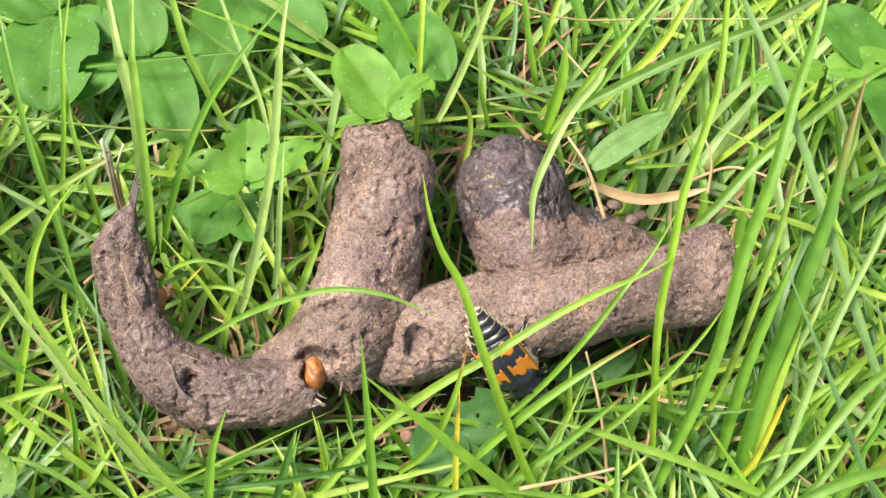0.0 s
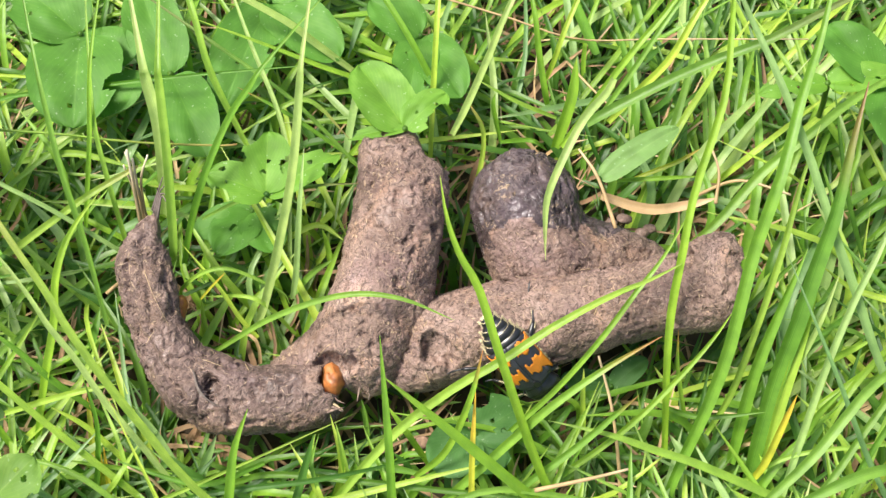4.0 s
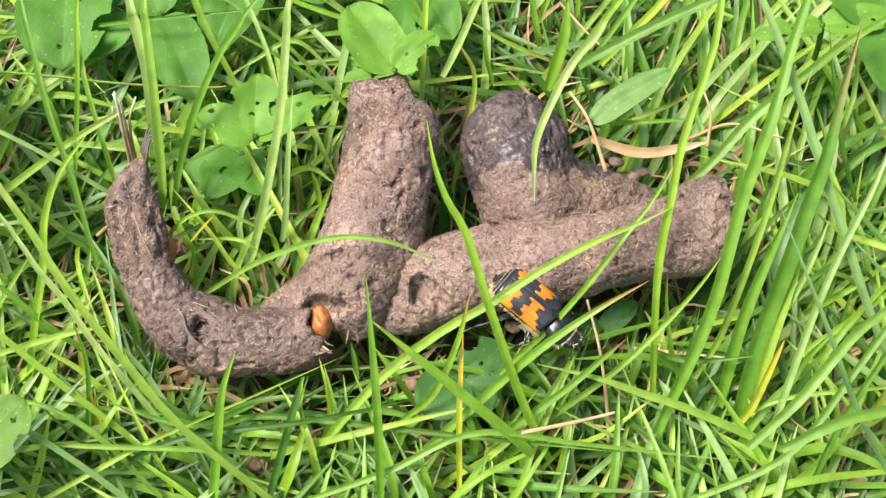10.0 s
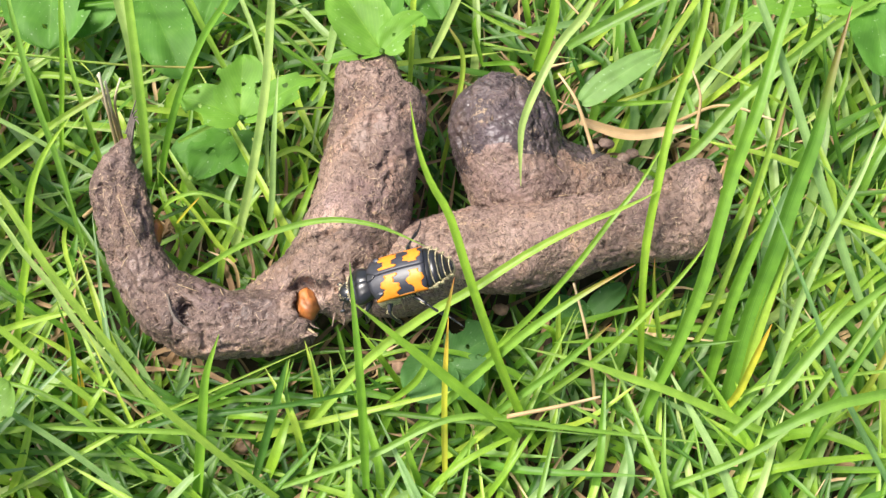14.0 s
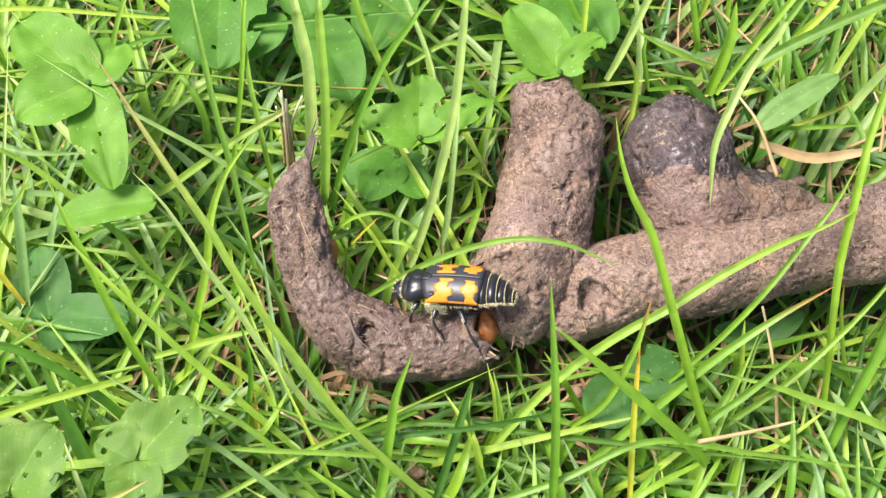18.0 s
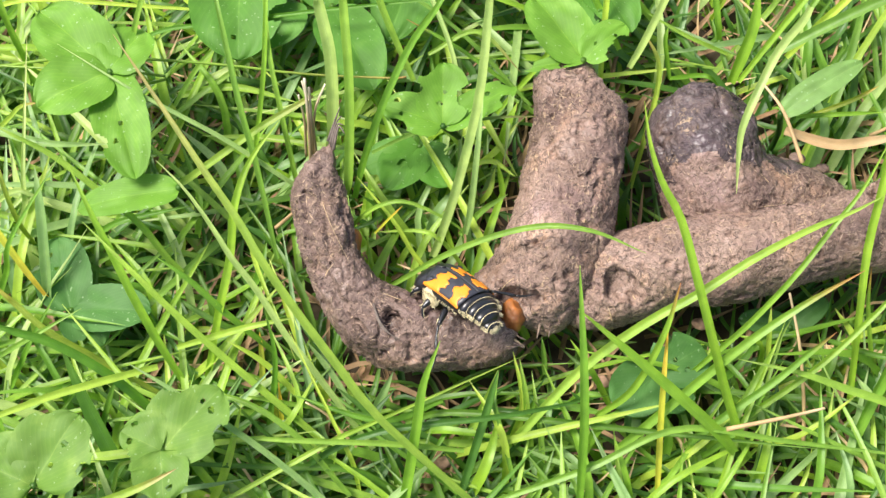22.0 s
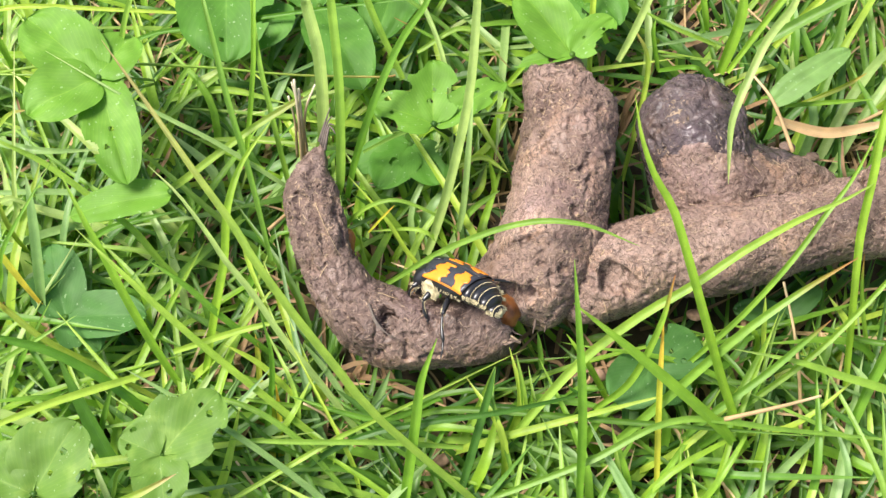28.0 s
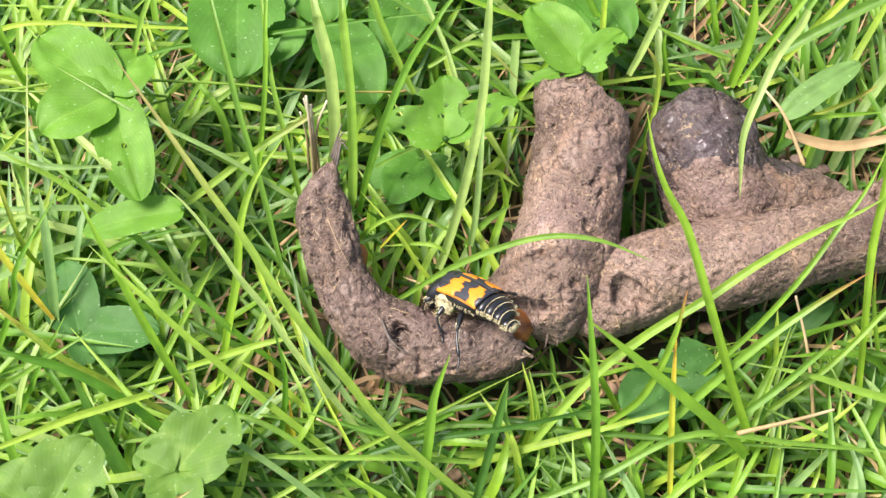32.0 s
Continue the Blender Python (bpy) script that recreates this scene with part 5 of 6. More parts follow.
blade(0.91, "light", (-55.3, 4.0, 14.0), (-55.7, 5.3, 17.0), (-57.3, 12.0, 26.0), (-58.7, 18.6, 32.0), (-59.7, 28.4, 36.0), (-61.8, 48.7, 40.0))
blade(2.17, "pale", (-50.6, 11.7, 14.0), (-49.8, 13.8, 18.0), (-49.8, 21.1, 27.0), (-51.3, 27.0, 32.0), (-51.9, 29.8, 34.0), (-55.7, 47.4, 38.0))
blade(1.56, "light", (-47.2, 0.4, 20.0), (-46.5, 2.3, 24.0), (-45.9, 10.7, 36.0), (-46.5, 19.4, 43.0), (-46.6, 22.9, 45.0), (-47.1, 42.0, 49.0))
blade(1.27, "fresh", (-46.1, 1.7, 16.0), (-44.4, 5.3, 22.0), (-41.1, 10.9, 30.0), (-36.9, 17.4, 36.0), (-33.3, 20.7, 40.0), (-30.5, 24.0, 42.0), (-17.6, 39.2, 46.0))
blade(0.84, "stem", (-106.0, 23.9, 20.0), (-101.6, 23.1, 22.0), (-91.8, 23.2, 24.0), (-79.5, 22.8, 24.0), (-66.7, 22.3, 23.0), (-55.1, 21.3, 22.0), (-41.1, 21.1, 21.0), (-37.9, 21.3, 21.0))
blade(1.31, "browntip", (-25.5, -47.9, 10.0), (-30.2, -44.9, 15.0), (-41.2, -37.0, 24.0), (-47.0, -30.7, 29.0), (-52.5, -24.5, 34.0), (-57.4, -18.2, 38.0), (-60.2, -13.7, 40.0), (-64.9, -7.5, 43.0), (-69.2, -1.4, 45.0), (-74.0, 5.4, 47.0), (-78.1, 11.0, 49.0))
blade(0.82, "pale", (-55.1, 1.9, 20.0), (-57.4, 2.7, 22.0), (-65.1, 6.1, 27.0), (-72.4, 9.1, 30.0), (-79.8, 12.6, 32.0), (-91.0, 19.2, 34.0))
blade(1.31, "browntip", (-76.8, 1.6, 18.0), (-72.4, 2.3, 21.0), (-66.7, 5.1, 24.0), (-60.0, 8.7, 27.0), (-52.9, 12.3, 29.0), (-52.0, 13.0, 29.0))
blade(1.42, "fresh", (-69.0, -26.5, 8.0), (-66.3, -18.5, 17.0), (-64.1, -11.6, 23.0), (-63.1, -5.4, 28.0), (-60.7, 0.6, 31.0), (-56.1, 6.0, 34.0))
blade(1.08, "pale", (-42.6, -37.3, 8.0), (-45.3, -34.7, 12.0), (-50.7, -28.7, 18.0), (-55.0, -24.1, 22.0), (-59.2, -18.4, 26.0), (-63.0, -14.2, 29.0), (-65.1, -11.2, 31.0), (-69.3, -5.9, 34.0), (-73.6, -2.0, 36.0))
blade(1.15, "light", (-73.5, -9.5, 12.0), (-75.7, -8.0, 15.0), (-79.1, -4.7, 20.0), (-84.7, -1.3, 25.0), (-91.0, 2.5, 29.0), (-96.0, 4.2, 32.0), (-99.2, 5.5, 33.0))
blade(1.19, "light", (-49.6, -36.8, 8.0), (-51.3, -35.5, 9.0), (-61.2, -28.6, 16.0), (-68.7, -23.1, 21.0), (-74.5, -18.5, 25.0), (-79.9, -13.7, 28.0), (-85.0, -9.0, 30.0))
blade(1.43, "fresh", (-72.2, -27.2, 10.0), (-75.3, -22.8, 17.0), (-78.4, -17.6, 23.0), (-80.8, -13.0, 27.0), (-83.6, -8.0, 31.0), (-86.8, -1.8, 34.0))
blade(1.12, "fresh", (-58.3, -22.3, 10.0), (-65.1, -18.5, 17.0), (-70.5, -14.5, 21.0), (-75.5, -11.5, 23.0))
blade(1.11, "light", (-72.9, -22.9, 14.0), (-62.3, -21.7, 19.0), (-54.3, -20.3, 20.0))
blade(1.51, "fresh", (-69.0, -40.4, 14.0), (-70.5, -38.8, 17.0), (-74.4, -35.1, 24.0), (-79.7, -31.9, 30.0), (-85.8, -29.4, 34.0), (-90.5, -28.5, 36.0), (-93.3, -27.9, 37.0), (-113.6, -23.5, 41.0))
blade(1.06, "yellow", (-74.9, -29.5, 10.0), (-84.5, -25.4, 16.0), (-91.1, -22.5, 20.0), (-96.1, -18.7, 22.0), (-98.6, -16.8, 23.0), (-115.3, -4.1, 27.0))
blade(1.21, "light", (-72.3, -30.8, 28.0), (-79.6, -33.7, 30.0), (-85.9, -36.1, 31.0), (-92.3, -39.1, 32.0), (-112.0, -48.3, 35.1))
blade(1.06, "pale", (-47.6, -48.1, 12.0), (-49.3, -46.7, 14.0), (-55.6, -42.3, 19.0), (-62.8, -38.0, 24.0), (-71.0, -33.6, 28.0), (-76.2, -30.9, 30.0))
blade(0.92, "light", (-28.8, -39.2, 14.0), (-39.3, -39.3, 18.0), (-55.7, -39.2, 20.0), (-63.4, -38.6, 20.0))
blade(1.29, "browntip", (-81.8, -52.2, 30.0), (-78.1, -51.1, 31.0), (-72.2, -49.4, 33.0), (-67.2, -47.1, 34.0))
blade(1.67, "fresh", (-38.4, -47.8, 8.0), (-37.7, -46.1, 11.0), (-35.8, -37.9, 21.0), (-34.7, -32.7, 26.0), (-32.3, -28.0, 31.0))
blade(0.94, "straw", (-56.8, -45.9, 8.0), (-60.1, -43.4, 10.0), (-62.9, -39.8, 12.0))
blade(1.79, "pale", (-42.8, -31.3, 6.0), (-42.1, -30.4, 8.0), (-39.6, -26.5, 13.0))
blade(1.43, "light", (-67.5, -47.1, 8.0), (-64.1, -42.1, 14.0), (-61.4, -34.0, 20.0))
blade(2.77, "deep", (-78.9, -45.7, 4.0), (-81.1, -40.7, 9.0), (-85.1, -32.9, 15.0), (-89.2, -24.3, 20.0))
blade(1.92, "deep", (-55.1, -45.9, 6.0), (-58.6, -42.1, 10.0), (-62.2, -38.3, 13.0))
blade(1.82, "pale", (-93.8, -15.0, 14.0), (-93.2, -10.1, 20.0), (-93.3, -3.8, 25.0), (-93.9, 1.1, 28.0))
blade(0.72, "light", (-46.3, -4.1, 16.0), (-45.6, -3.4, 18.0), (-41.9, -2.6, 22.0), (-37.1, -2.5, 23.0), (-29.9, -4.5, 19.0), (-28.5, -5.7, 16.0))
blade(0.44, "yellow", (-42.6, -5.4, 18.0), (-40.3, -4.3, 21.0), (-38.2, -3.1, 23.0))
blade(0.74, "browntip", (-43.4, 8.9, 18.0), (-36.6, 9.6, 23.0), (-29.8, 10.4, 25.0), (-23.1, 11.4, 25.0), (-15.9, 12.2, 24.0))
blade(0.81, "light", (-33.9, -9.8, 12.0), (-36.7, -7.4, 15.0), (-39.6, -3.9, 19.0), (-45.4, 2.1, 23.0))
blade(1.55, "pale", (-33.7, -7.7, 14.0), (-32.5, -6.1, 17.0), (-29.4, -0.3, 27.0), (-26.5, 8.5, 37.0), (-25.2, 18.6, 44.0), (-24.8, 22.1, 46.0), (-22.6, 41.1, 50.0))
blade(1.13, "pale", (-28.4, -3.8, 14.0), (-27.5, -0.7, 18.0), (-26.5, 6.0, 26.0), (-25.6, 15.1, 31.0))
blade(1.07, "pale", (-46.3, -30.0, 8.0), (-49.8, -25.1, 10.0), (-53.1, -21.5, 13.0))


# ---- the lawn between ----
def outline_grid():
    """Distance in mm from the droppings' outline, seen from above, on a grid of 2 mm."""
    gx, gy = np.meshgrid(np.arange(-80, 81, 2.0), np.arange(-60, 61, 2.0), indexing="ij")
    best = np.full(gx.shape, 99.0)
    for spec in (CURLED, UPRIGHT, LOG, KNOB, KNOB_END):
        for x, y, z, r in spline(spec, 40):
            best = np.minimum(best, np.hypot(gx - x, gy - y) - r)
    return best


OUTLINE = outline_grid()


def axis_distance(x, y):
    if not (-79 < x < 79 and -59 < y < 59):
        return 99.0
    return OUTLINE[int((x + 81) / 2), int((y + 61) / 2)]


def lawn(name, label, kind, count, box, height, length, seed, lean, width=(1.2, 2.6), free=None, under=False, single=False):
    rnd = random.Random(seed)
    curves, widths, sways = [], [], []
    made = 0
    while made < count:
        x, y = rnd.uniform(box[0], box[1]), rnd.uniform(box[2], box[3])
        if not under and axis_distance(x, y) < 0.5:
            continue
        ang = math.radians(rnd.gauss(lean(x, y), 44))
        run = rnd.uniform(*length)
        top = rnd.uniform(*height)
        dx, dy = math.cos(ang) * run, math.sin(ang) * run
        ok = True
        for u in (0.4, 0.7, 1.0):
            if not under and axis_distance(x + dx * u, y + dy * u) < 1.0:
                ok = False
        if not ok:
            run *= 0.4
            dx, dy = dx * 0.35, dy * 0.35
            if axis_distance(x + dx, y + dy) < 0.5:
                continue
        if free and any(free[0] < x + dx * u < free[1] and free[2] < y + dy * u < free[3] for u in (0, 0.5, 1.0)):
            made += 1
            continue
        bend = rnd.uniform(-4, 4)
        pts = [(x, y, -0.5), (x + dx * 0.4 - bend * dy / run, y + dy * 0.4 + bend * dx / run, top * 0.75), (x + dx, y + dy, top * rnd.uniform(0.75, 1.05))]
        curves.append(pts)
        widths.append(rnd.uniform(*width))
        sways.append(rnd.uniform(-0.9, 0.9))
        made += 1
    if single:
        for curve, w, sway in zip(curves, widths, sways):
            tuft = tuft_at(*curve[0][:2])
            o = np.array(tuft.location) / MM
            v, f, uv = ribbons([np.array(curve) - o], [w], 0.45, 10, [sway])
            mesh_part(name, v, f, GRASS[kind], tuft, uv)
        return
    v, f, uv = ribbons(curves, widths, 0.45, 9, sways)
    ob = mesh_part(name, v, f, GRASS[kind], None, uv)
    tagged(ob, label, "grass", kind="stuff")


def lean_of(x, y):
    """The lawn's lie: fanning up and outwards, and combed to the right on the right."""
    if x > 25:
        return 60
    if y < -18:
        return 35 if int(x * 7.3 + y * 3.1) % 2 else 140
    return 80 if int(x * 5.7 + y * 2.9) % 3 else 160


VIEW = (-125, 95, -75, 80)
# low layers in the deep green: shade between blades put into their colour
lawn("lawn_thatch", "short grass close to the soil, green darkened to stand for shade", "deep", 1300, VIEW, (2, 7), (8, 24), 31, lean_of, (0.6, 1.5), under=True)
lawn("lawn_thatch", "short green grass close to the soil", "fresh", 380, VIEW, (2, 7.5), (8, 24), 32, lean_of, (0.6, 1.4), under=True)
lawn("dead_grass", "brown dead grass on the soil", "dead", 1300, VIEW, (1, 8), (8, 26), 33, lambda x, y: 70, (0.4, 1.2), under=True)
lawn("lawn_grass", "lower grass of the lawn, green darkened to stand for shade", "deep", 1400, VIEW, (4, 12), (12, 38), 21, lean_of, (0.8, 1.8))
lawn("blade", "", "fresh", 620, VIEW, (5, 17), (18, 52), 22, lean_of, (0.9, 1.9), single=True)
lawn("blade", "", "light", 420, VIEW, (6, 18), (18, 52), 23, lean_of, (0.8, 1.7), single=True)
lawn("blade", "", "pale", 330, VIEW, (5, 17), (18, 50), 24, lean_of, (1.0, 2.0), single=True)
lawn("dead_grass", "dry tan thatch between the grass", "straw", 420, VIEW, (2, 10), (8, 26), 25, lambda x, y: 45, (0.3, 0.8))
lawn("lawn_grass", "grass of the lawn around", "fresh", 2600, (-290, 290, -290, 290), (10, 30), (14, 44), 26, lean_of, (1.2, 2.4), (-118, 88, -68, 74))


# ---- the beetle: x forward, z up, origin at the middle of its body ----
def mm_pose(x, y, z, rx, ry, rz):
    return pose(x * MM, y * MM, z * MM, rx, ry, rz)


beetle = thing("burying_beetle", "black burying beetle with two jagged orange bands and cream hair fringes", "beetle")
beetle.scale = (0.95, 0.86, 0.96)


def back_height(x, y):
    """Height of the wing cases over the body's axis."""
    w = 4.3
    return 3.0 * math.sqrt(max(0.0, 1 - min(0.985, abs(y) / w) ** 2.0)) - 0.3 - 0.018 * (x + 0.5) ** 2


def shell(name, columns, material, parent, lift=0.0, label="", n=7):
    """A domed plate lying on the back: columns of y, x0, x1 (mm)."""
    verts, faces = [], []
    for y, x0, x1 in columns:
        for k in range(n):
            x = x0 + (x1 - x0) * k / (n - 1)
            verts.append((x * MM, y * MM, (back_height(x, y) + lift) * MM))
    turn = columns[-1][0] > columns[0][0]
    for i in range(len(columns) - 1):
        for k in range(n - 1):
            q = (i * n + k, i * n + k + 1, (i + 1) * n + k + 1, (i + 1) * n + k)
            faces.append(q if turn else q[::-1])
    ob = mesh_part(name, verts, faces, material, parent)
    s = ob.modifiers.new("thick", "SOLIDIFY")
    s.thickness, s.offset = 0.12 * MM, 1 if turn else 1
    if label:
        tagged(ob, label)
    return ob


def hairs(name, roots, length, parent, seed, spread=0.45, thick=0.055, label=""):
    """A tuft: many thin tapering hairs from roots of (place, way) in mm."""
    rnd = random.Random(seed)
    V, F = [], []
    for p, d in roots:
        p, d = np.array(p, float), np.array(d, float)
        d = d / np.linalg.norm(d) + np.array([rnd.uniform(-spread, spread) for _ in range(3)])
        d = d / np.linalg.norm(d) * rnd.uniform(0.6, 1.1) * length
        s = np.cross(d, (0.3, 0.2, 1))
        s /= np.linalg.norm(s)
        t = np.cross(s, d) / np.linalg.norm(d)
        o = len(V)
        for k in range(3):
            a = k * 2.094
            V.append(tuple((p + (s * math.cos(a) + t * math.sin(a)) * thick) * MM))
        mid = p + d * 0.6 + np.array((0, 0, -0.08 * length))
        for k in range(3):
            a = k * 2.094
            V.append(tuple((mid + (s * math.cos(a) + t * math.sin(a)) * thick * 0.8) * MM))
        V.append(tuple((p + d + np.array((0, 0, -0.2 * length))) * MM))
        for k in range(3):
            F.append((o + k, o + (k + 1) % 3, o + 3 + (k + 1) % 3, o + 3 + k))
            F.append((o + 3 + k, o + 3 + (k + 1) % 3, o + 6))
    ob = mesh_part(name, V, F, CREAM, parent)
    if label:
        tagged(ob, label)
    return ob


def step(y, seed):
    """A toothed edge."""
    return 0.42 * math.tanh(4 * math.sin(y * 2.7 + seed)) + 0.1 * math.sin(y * 8 + seed)


RINGS = []
FORE = []


def build_beetle():
    rnd = random.Random(4)
    part("thorax", ball_bm(5.2, 3.75, 2.3, (-0.4, 0, -0.45), 28, 16), BLACK, beetle)
    pro = ball_bm(2.5, 3.35, 1.85, (5.5, 0, 0.25), 36, 22)
    for v in pro.verts:
        x, y, z = v.co / MM
        v.co.y *= 1 + 0.1 * max(-1, min(1, x - 5.6))
        if z > 0.6:
            v.co.z -= 0.12 * MM * math.exp(-(y / 0.25) ** 2) + 0.3 * MM * math.exp(-((x - 6.5) / 0.35) ** 2) + 0.1 * MM * math.exp(-((abs(y) - 1.7) / 0.3) ** 2)
        v.co.x = (5.75 + (x - 5.75) * (1 + 0.12 * (abs(y) > 1.5))) * MM
    pronotum = part("pronotum", pro, BLACK, beetle, "glossy black neck shield")
    FORE.append(pronotum)
    head = part("head", ball_bm(1.7, 1.9, 1.35, (8.4, 0, -0.6)), BLACK, beetle)
    FORE.append(head)
    for s in (-1, 1):
        part("eye", ball_bm(0.5, 0.4, 0.6, (8.4, s * 1.5, -0.3), 12, 8), BLACK_MATT, head)
        v, f = tube_verts(spline([(9.4, s * 0.6, -0.9), (10.1, s * 0.75, -1.1), (10.5, s * 0.15, -1.3)], 8), [0.36, 0.36, 0.33, 0.3, 0.25, 0.2, 0.13, 0.05], 8)
        mesh_part("mandible", v, f, BLACK, head)
        ant = new("antenna")
        ant.parent = beetle
        FORE.append(ant)
        v, f = tube_verts(spline([(8.9, s * 1.3, -0.4), (9.6, s * 1.9, -0.7), (10.0, s * 2.4, -1.3)], 9), [0.12] * 9, 6)
        mesh_part("stalk", v, f, BLACK, ant)
        part("club", ball_bm(0.45, 0.3, 0.3, (10.2, s * 2.6, -1.6), 12, 8), BLACK_MATT, ant)
    # wing cases, squared off behind, each with two toothed orange bands
    for s in (-1, 1):
        cols = []
        for k in range(15):
            y = 0.03 + 4.1 * k / 14
            front = 4.1 - 0.05 * y * y - (0.9 if y > 3.7 else 0)
            back = -5.6 + 0.025 * y * y + (0.5 * (y - 3.4) if y > 3.4 else 0)
            cols.append((s * y, front, back))
        shell("wing_case", cols, BLACK_MATT, beetle, 0.0, "", 15)
        cols = []
        for k in range(33):
            y = 0.62 + 3.5 * k / 32
            front = 1.5 + step(y, 1.0 + s) + (1.5 * max(0, y - 2.7) if y > 2.7 else 0)
            back = -0.75 + step(y, 3.3) * 0.9
            cols.append((s * y, min(front, 3.4), back))
        band = shell("orange_band", cols, ORANGE, beetle, 0.1)
        part("shoulder_spot", ball_bm(0.55, 0.42, 0.12, (2.3, s * 3.15, back_height(2.3, 3.15) + 0.2), 12, 8), BLACK_MATT, band)
        cols = []
        for k in range(31):
            y = 0.8 + 3.3 * k / 30
            front = -2.75 + step(y, 2.2 - s) * 0.9
            back = -4.85 + step(y, 5.1) * 0.7
            cols.append((s * y, front, back))
        shell("orange_band", cols, ORANGE, beetle, 0.1)
        cols = [(s * (4.0 + 0.15 * k / 4), 3.0, -5.0) for k in range(5)]
        shell("rim", cols, RIM, beetle, 0.07, "orange rim of the wing case", 12)
    shell("scutellum", [(-0.8, 4.1, 3.5), (-0.4, 4.1, 2.9), (0, 4.1, 2.5), (0.4, 4.1, 2.9), (0.8, 4.1, 3.5)], BLACK, beetle, 0.15)
    # hind body rings with cream fringes
    for k, (x, w, h) in enumerate(((-5.5, 3.8, 2.05), (-6.9, 3.25, 1.8), (-8.1, 2.55, 1.45), (-9.1, 1.7, 1.05))):
        drop = -0.2 - 0.2 * k * k
        seg = part("abdomen_ring", ball_bm(1.35, w, h, (x, 0, drop), 28, 14), BLACK, beetle)
        roots = []
        for a in np.linspace(-1.7, 1.7, 70):
            roots.append(((x - 0.75, w * 0.82 * math.sin(a), drop + h * 0.83 * math.cos(a)), (-1, 0.25 * math.sin(a), 0.12 * math.cos(a))))
        hairs("fringe", roots, 0.26, seg, k, 0.25, 0.04)
        RINGS.append((seg, (0.2, 1.0, 1.8, 2.4)[k], (0, 0.1, 0.3, 0.6)[k]))
        for s in (-1, 1):
            roots = [((x + rnd.uniform(-1.0, 0.5), s * w * rnd.uniform(0.9, 1.0), drop + rnd.uniform(-0.35, 0.3)), (-0.9, s * 0.7, 0.0)) for _ in range(90)]
            hairs("side_tuft", roots, 0.42, seg, k + 7, 0.3, 0.05)
    tail = part("tail_tip", ball_bm(0.9, 1.0, 0.7, (-9.8, 0, -2.2), 14, 8), CREAM, beetle, "pale hairy tail tip")
    roots = [((-9.9, 0.9 * math.sin(a), -2.2 + 0.6 * math.cos(a)), (-1, 0.3 * math.sin(a), 0.1)) for a in np.linspace(-3.1, 3.1, 110)]
    hairs("tail_hair", roots, 0.7, tail, 31, 0.3, 0.08)
    RINGS.append((tail, 2.7, 0.6))
    for s in (-1, 1):
        roots = [((3.2 - 8.0 * rnd.random(), s * 3.75, -0.5 - rnd.uniform(0, 0.5)), (-0.5, s, -0.4)) for _ in range(70)]
        hairs("side_fringe", roots, 0.5, beetle, 41 + s, 0.4, 0.06)
        breast = part("breast_plate", ball_bm(1.9, 0.7, 1.6, (2.2, s * 3.0, -1.7), 16, 10), CREAM, beetle, "cream hairy patch under the wing case")
        roots = [((2.3 + 1.7 * rnd.uniform(-1, 1), s * 3.55, -1.7 + rnd.uniform(-1.2, 1.0)), (-0.9, 0.5 * s, -0.5)) for _ in range(420)]
        hairs("breast_hair", roots, 0.3, breast, 51 + s, 0.3, 0.035)
        roots = [((6.0 + 1.9 * rnd.random(), s * (3.0 - 0.9 * rnd.random()), -0.4 - rnd.random() * 0.6), (0.4, s, 0.2)) for _ in range(60)]
        hairs("collar_hair", roots, 0.4, pronotum, 61 + s, 0.5, 0.05)
    roots = [((7.6 + 0.3 * math.cos(a), 2.5 * math.sin(a), 0.1 + 0.75 * math.cos(a)), (0.8, 0.5 * math.sin(a), 0.5)) for a in np.linspace(-1.7, 1.7, 50)]
    hairs("collar_hair", roots, 0.5, pronotum, 71, 0.45, 0.05)
    roots = [((8.6 + rnd.uniform(-0.8, 0.9), rnd.uniform(-1.5, 1.5), 0.3), (0.7, rnd.uniform(-0.5, 0.5), 0.5)) for _ in range(70)]
    hairs("head_hair", roots, 0.55, head, 81, 0.5, 0.045)


LEGS = []


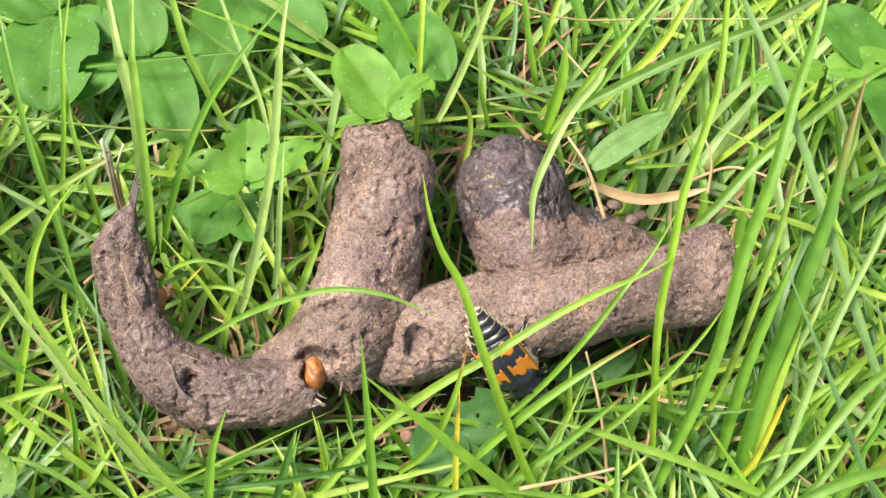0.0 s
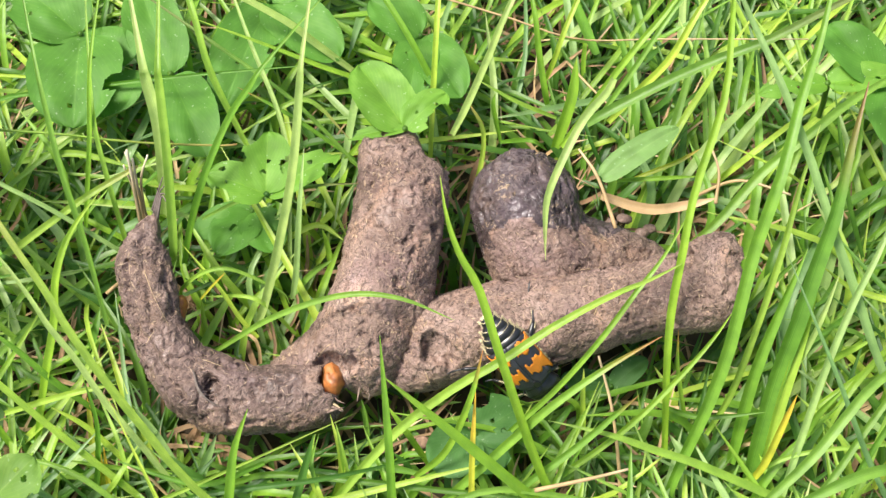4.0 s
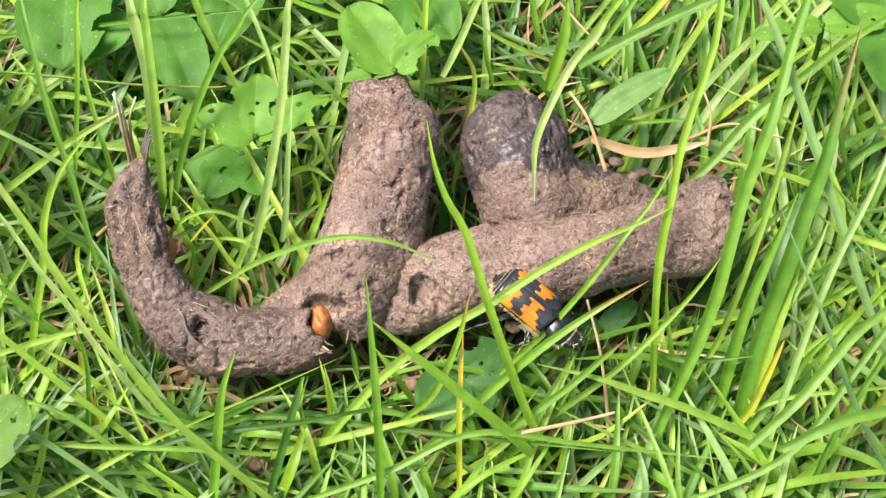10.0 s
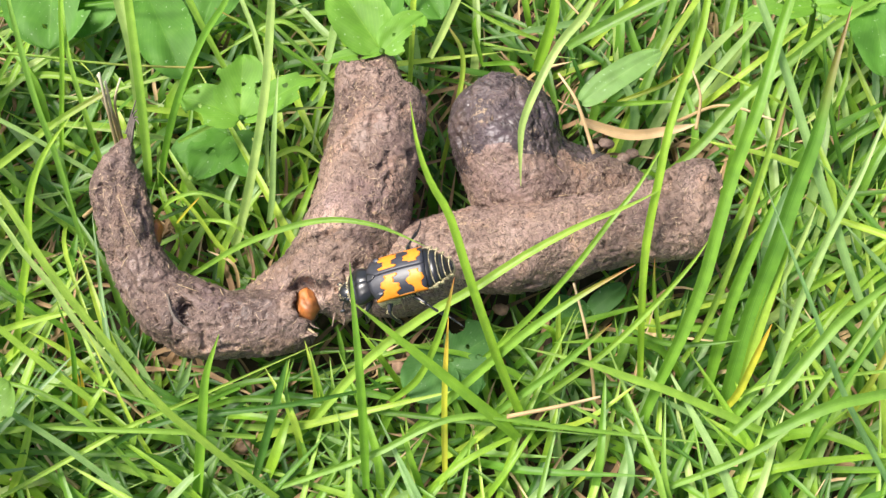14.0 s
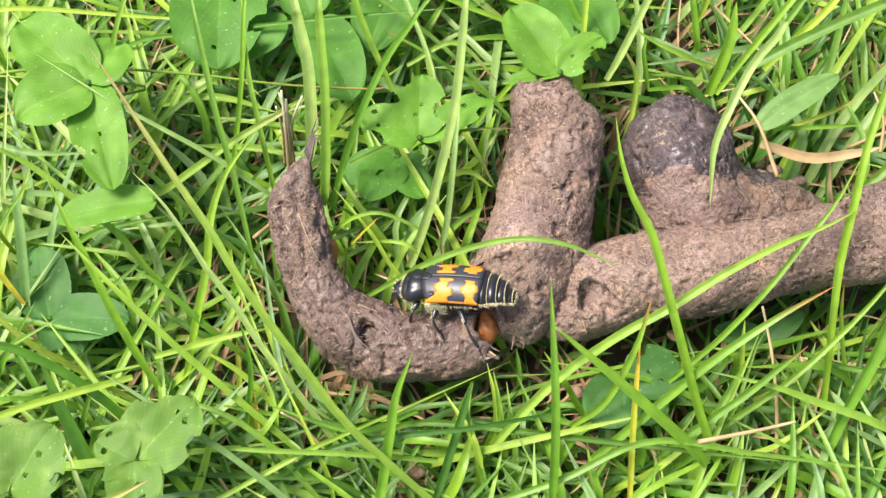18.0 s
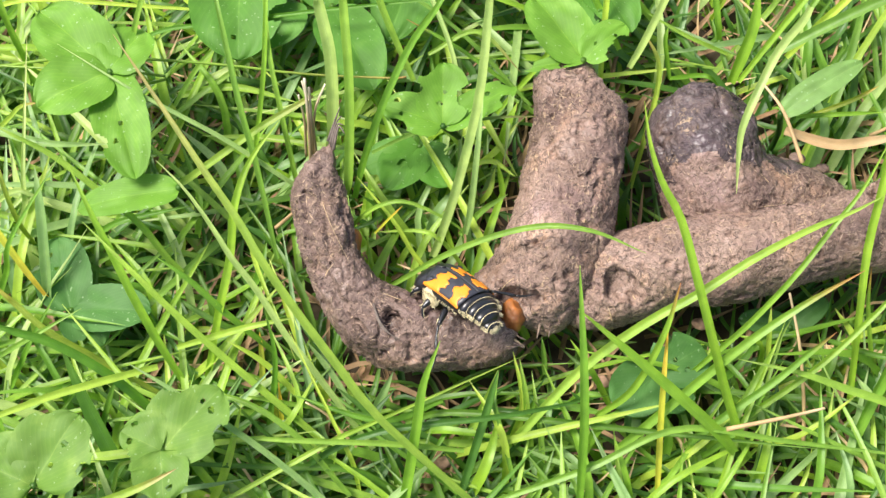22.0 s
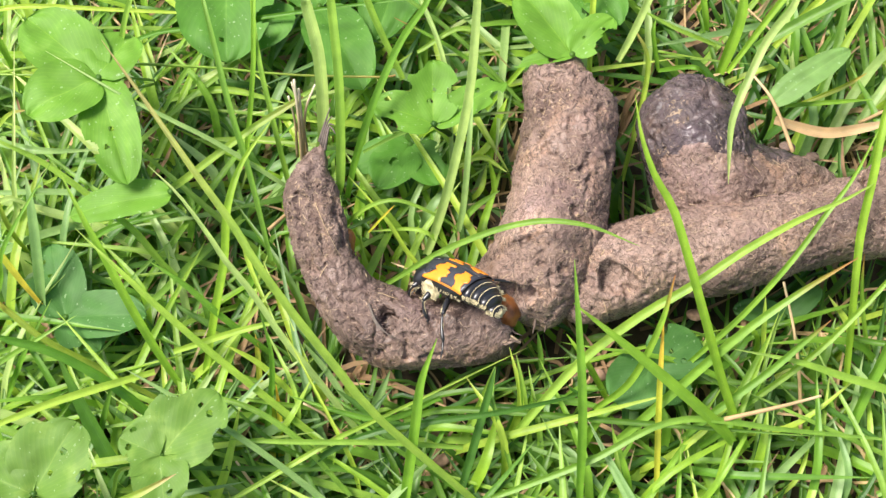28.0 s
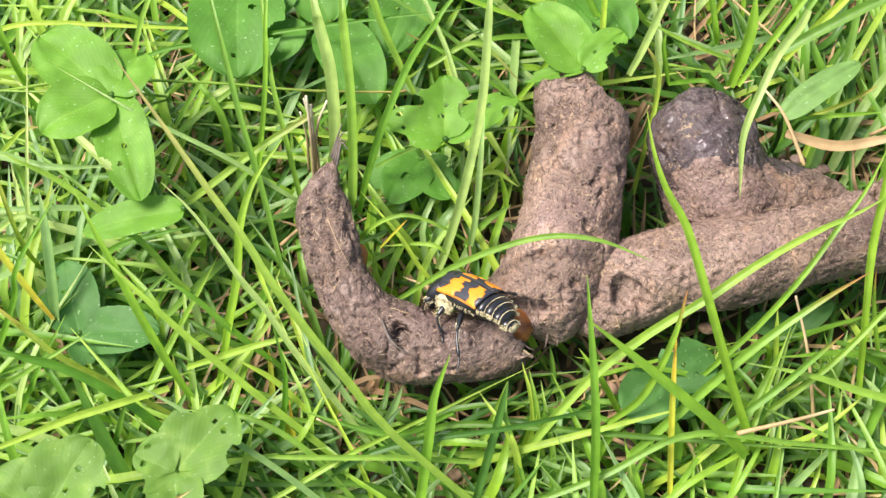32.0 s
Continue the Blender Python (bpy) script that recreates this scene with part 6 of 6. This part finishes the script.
def build_legs():
    """Each leg turns about its hip."""
    for s in (-1, 1):
        for name, hip, knee, foot, toe in (
            ("fore_leg", (5.2, 2.0, -1.5), (6.0, 4.0, -1.5), (7.0, 4.9, -4.4), (8.0, 5.0, -5.4)),
            ("middle_leg", (2.2, 2.8, -2.0), (2.4, 5.2, -2.2), (1.6, 6.2, -5.0), (1.0, 7.4, -5.8)),
            ("hind_leg", (-1.4, 2.8, -1.9), (-3.0, 6.0, -1.9), (-5.0, 9.0, -4.2), (-6.2, 11.4, -5.2)),
        ):
            leg = new(name)
            leg.parent = beetle
            leg.location = (hip[0] * MM, s * hip[1] * MM, hip[2] * MM)
            rel = [np.array((p[0] - hip[0], s * (p[1] - hip[1]), p[2] - hip[2])) for p in (hip, knee, foot, toe)]
            v, f = tube_verts(spline([rel[0], (rel[0] + rel[1]) / 2, rel[1]], 8), [0.3, 0.48, 0.54, 0.54, 0.5, 0.42, 0.36, 0.26], 9)
            femur = mesh_part("femur", v, f, BLACK, leg)
            v, f = tube_verts(spline([rel[1], (rel[1] + rel[2]) / 2 + (0.15, 0.1, 0.1), rel[2]], 8), [0.18, 0.2, 0.2, 0.22, 0.25, 0.29, 0.32, 0.22], 8)
            mesh_part("tibia", v, f, BLACK, leg)
            v, f = tube_verts(spline([rel[2], (rel[2] + rel[3]) / 2 - (0, 0, 0.2), rel[3]], 11), [0.22, 0.15, 0.22, 0.14, 0.2, 0.13, 0.19, 0.12, 0.16, 0.1, 0.06], 6)
            mesh_part("tarsus", v, f, BLACK, leg)
            rnd = random.Random(len(LEGS))
            way = rel[1] - rel[0]
            roots = [(rel[0] + way * rnd.uniform(0.35, 0.95) + np.array((0.3, 0, 0.35)) * rnd.uniform(-1, 1), way + np.array((0.5, 0, 0.3))) for _ in range(60)]
            hairs("leg_hair", roots, 0.6, femur, len(LEGS), 0.5, 0.06)
            roots = [(rel[1] + (rel[2] - rel[1]) * rnd.uniform(0.1, 0.9), np.array((rnd.uniform(-1, 1), s * 0.6, -0.5))) for _ in range(40)]
            hairs("leg_hair", roots, 0.45, leg, len(LEGS) + 20, 0.4, 0.05)
            if name != "fore_leg":
                roots = [(rel[1] + (rel[2] - rel[1]) * rnd.uniform(0.02, 0.5), (rel[2] - rel[1]) + np.array((rnd.uniform(-0.4, 0.4), 0, 0.6))) for _ in range(90)]
                hairs("pale_leg_patch", roots, 0.5, leg, len(LEGS) + 40, 0.25, 0.1, "patch of cream hair on the shin")
            LEGS.append((leg, s))


build_beetle()
build_legs()


LEAN_T = (0, 4.5, 6.5, 10, 13, 15.5, 17, 19, 20, 25, 32)
LEAN_A = (41, 34, 0, -10, 8, 0, 12, 16, 28, 30, 34)


SLIDE = ((0, 0.1), (4.5, 0.2), (6.5, 0.8), (7, 0.85), (8, 1.15), (11, 1.15), (12, 0.85), (13, 0.6), (15.5, 0.35), (17, 0.05), (19.5, 0.05), (21, 0.1), (32, 0.1))
NOD = ((0, 0), (6.5, 0), (16, 0), (17, 6), (18, 8), (19, 18), (20, 34), (21, 40), (32, 46))


def motions():
    walk(beetle, [
        (0, mm_pose(8.3, -18.6, 21.5, 41, 41, -42)),
        (1, mm_pose(8.4, -19.0, 21.5, 41, 41, -42)),
        (2, mm_pose(8.4, -18.7, 21.5, 41, 42, -43)),
        (3, mm_pose(8.9, -18.9, 21.5, 41, 42, -42)),
        (4, mm_pose(8.3, -17.9, 21.5, 38, 44, -35)),
        (4.5, mm_pose(8.4, -17.9, 22.2, 34, 43, -36)),
        (6.5, mm_pose(6.3, -14.1, 22.5, 0, 13, -89)),
        (7, mm_pose(6.0, -14.1, 22.3, 0, 11, -89)),
        (8, mm_pose(7.9, -17.1, 25.5, -5, 35, -71)),
        (9, mm_pose(8.1, -18.2, 25.9, -8, 38, -44)),
        (10, mm_pose(11.7, -17.8, 21.7, -10, 11, -39)),
        (11, mm_pose(11.3, -17.1, 25.2, -6, 33, -56)),
        (12, mm_pose(8.0, -18.4, 25.9, 0, 49, -93)),
        (13, mm_pose(3.0, -18.7, 23.5, 8, 42, -149)),
        (13.5, mm_pose(-2.4, -18.2, 25.5, 8, 28, -164)),
        (15.5, mm_pose(-15.4, -17.4, 28.0, 0, 9, -179)),
        (16, mm_pose(-17.9, -15.6, 27.5, 0, -0, -194)),
        (17, mm_pose(-23.9, -14.8, 25.3, 14, 12, -184)),
        (18, mm_pose(-26.9, -15.3, 24.8, 15, 14, -188)),
        (19, mm_pose(-29.2, -15.4, 24.0, 20, 16, -199)),
        (20, mm_pose(-29.2, -14.4, 23.4, 28, 24, -216)),
        (21, mm_pose(-29.9, -15.4, 23.6, 28, 26, -218)),
        (22, mm_pose(-30.2, -17.0, 23.4, 27, 25, -226)),
        (23, mm_pose(-29.7, -17.0, 23.4, 27, 25, -224)),
        (24, mm_pose(-30.0, -17.0, 23.4, 30, 26, -222)),
        (25, mm_pose(-29.9, -16.2, 23.4, 32, 27, -221)),
        (25.5, mm_pose(-29.8, -16.1, 23.4, 33, 27, -221)),
        (27.5, mm_pose(-29.5, -15.9, 23.4, 34, 27, -219)),
        (28, mm_pose(-29.5, -15.9, 23.4, 34, 27, -219)),
        (29, mm_pose(-29.5, -15.8, 23.4, 35, 27, -219)),
        (30, mm_pose(-29.3, -15.8, 23.4, 35, 27, -219)),
        (31, mm_pose(-29.4, -15.7, 23.4, 35, 27, -220)),
        (32, mm_pose(-29.3, -15.8, 23.4, 35, 27, -219)),
    ])
    for n, (leg, s) in enumerate(LEGS):
        base = leg.location.copy()
        rows = []
        for k in range(65):
            t = k * 0.5
            pace = 1.0 if 4.0 < t < 16.5 else 0.28
            swing = 14 * pace * math.sin(t * 4.3 + n * 2.1)
            lean = -0.85 * float(np.interp(t, LEAN_T, LEAN_A))
            rows.append((t, Matrix.Translation(base) @ pose(0, 0, 0, lean + s * 4 * pace * math.sin(t * 5.1 + n), 0, swing)))
        walk(leg, rows)
    # the fore body nods down to feed
    joint = Matrix.Translation((3.9 * MM, 0, -0.2 * MM))
    for ob in FORE:
        walk(ob, [(t, joint @ pose(0, 0, 0, 0, a, 0) @ joint.inverted()) for t, a in NOD])
    # the hind rings slide under the wing cases and out again
    for ring, slide, lift in RINGS:
        walk(ring, [(t, mm_pose(slide * a, 0, lift * a, 0, 0, 0)) for t, a in SLIDE])


motions()
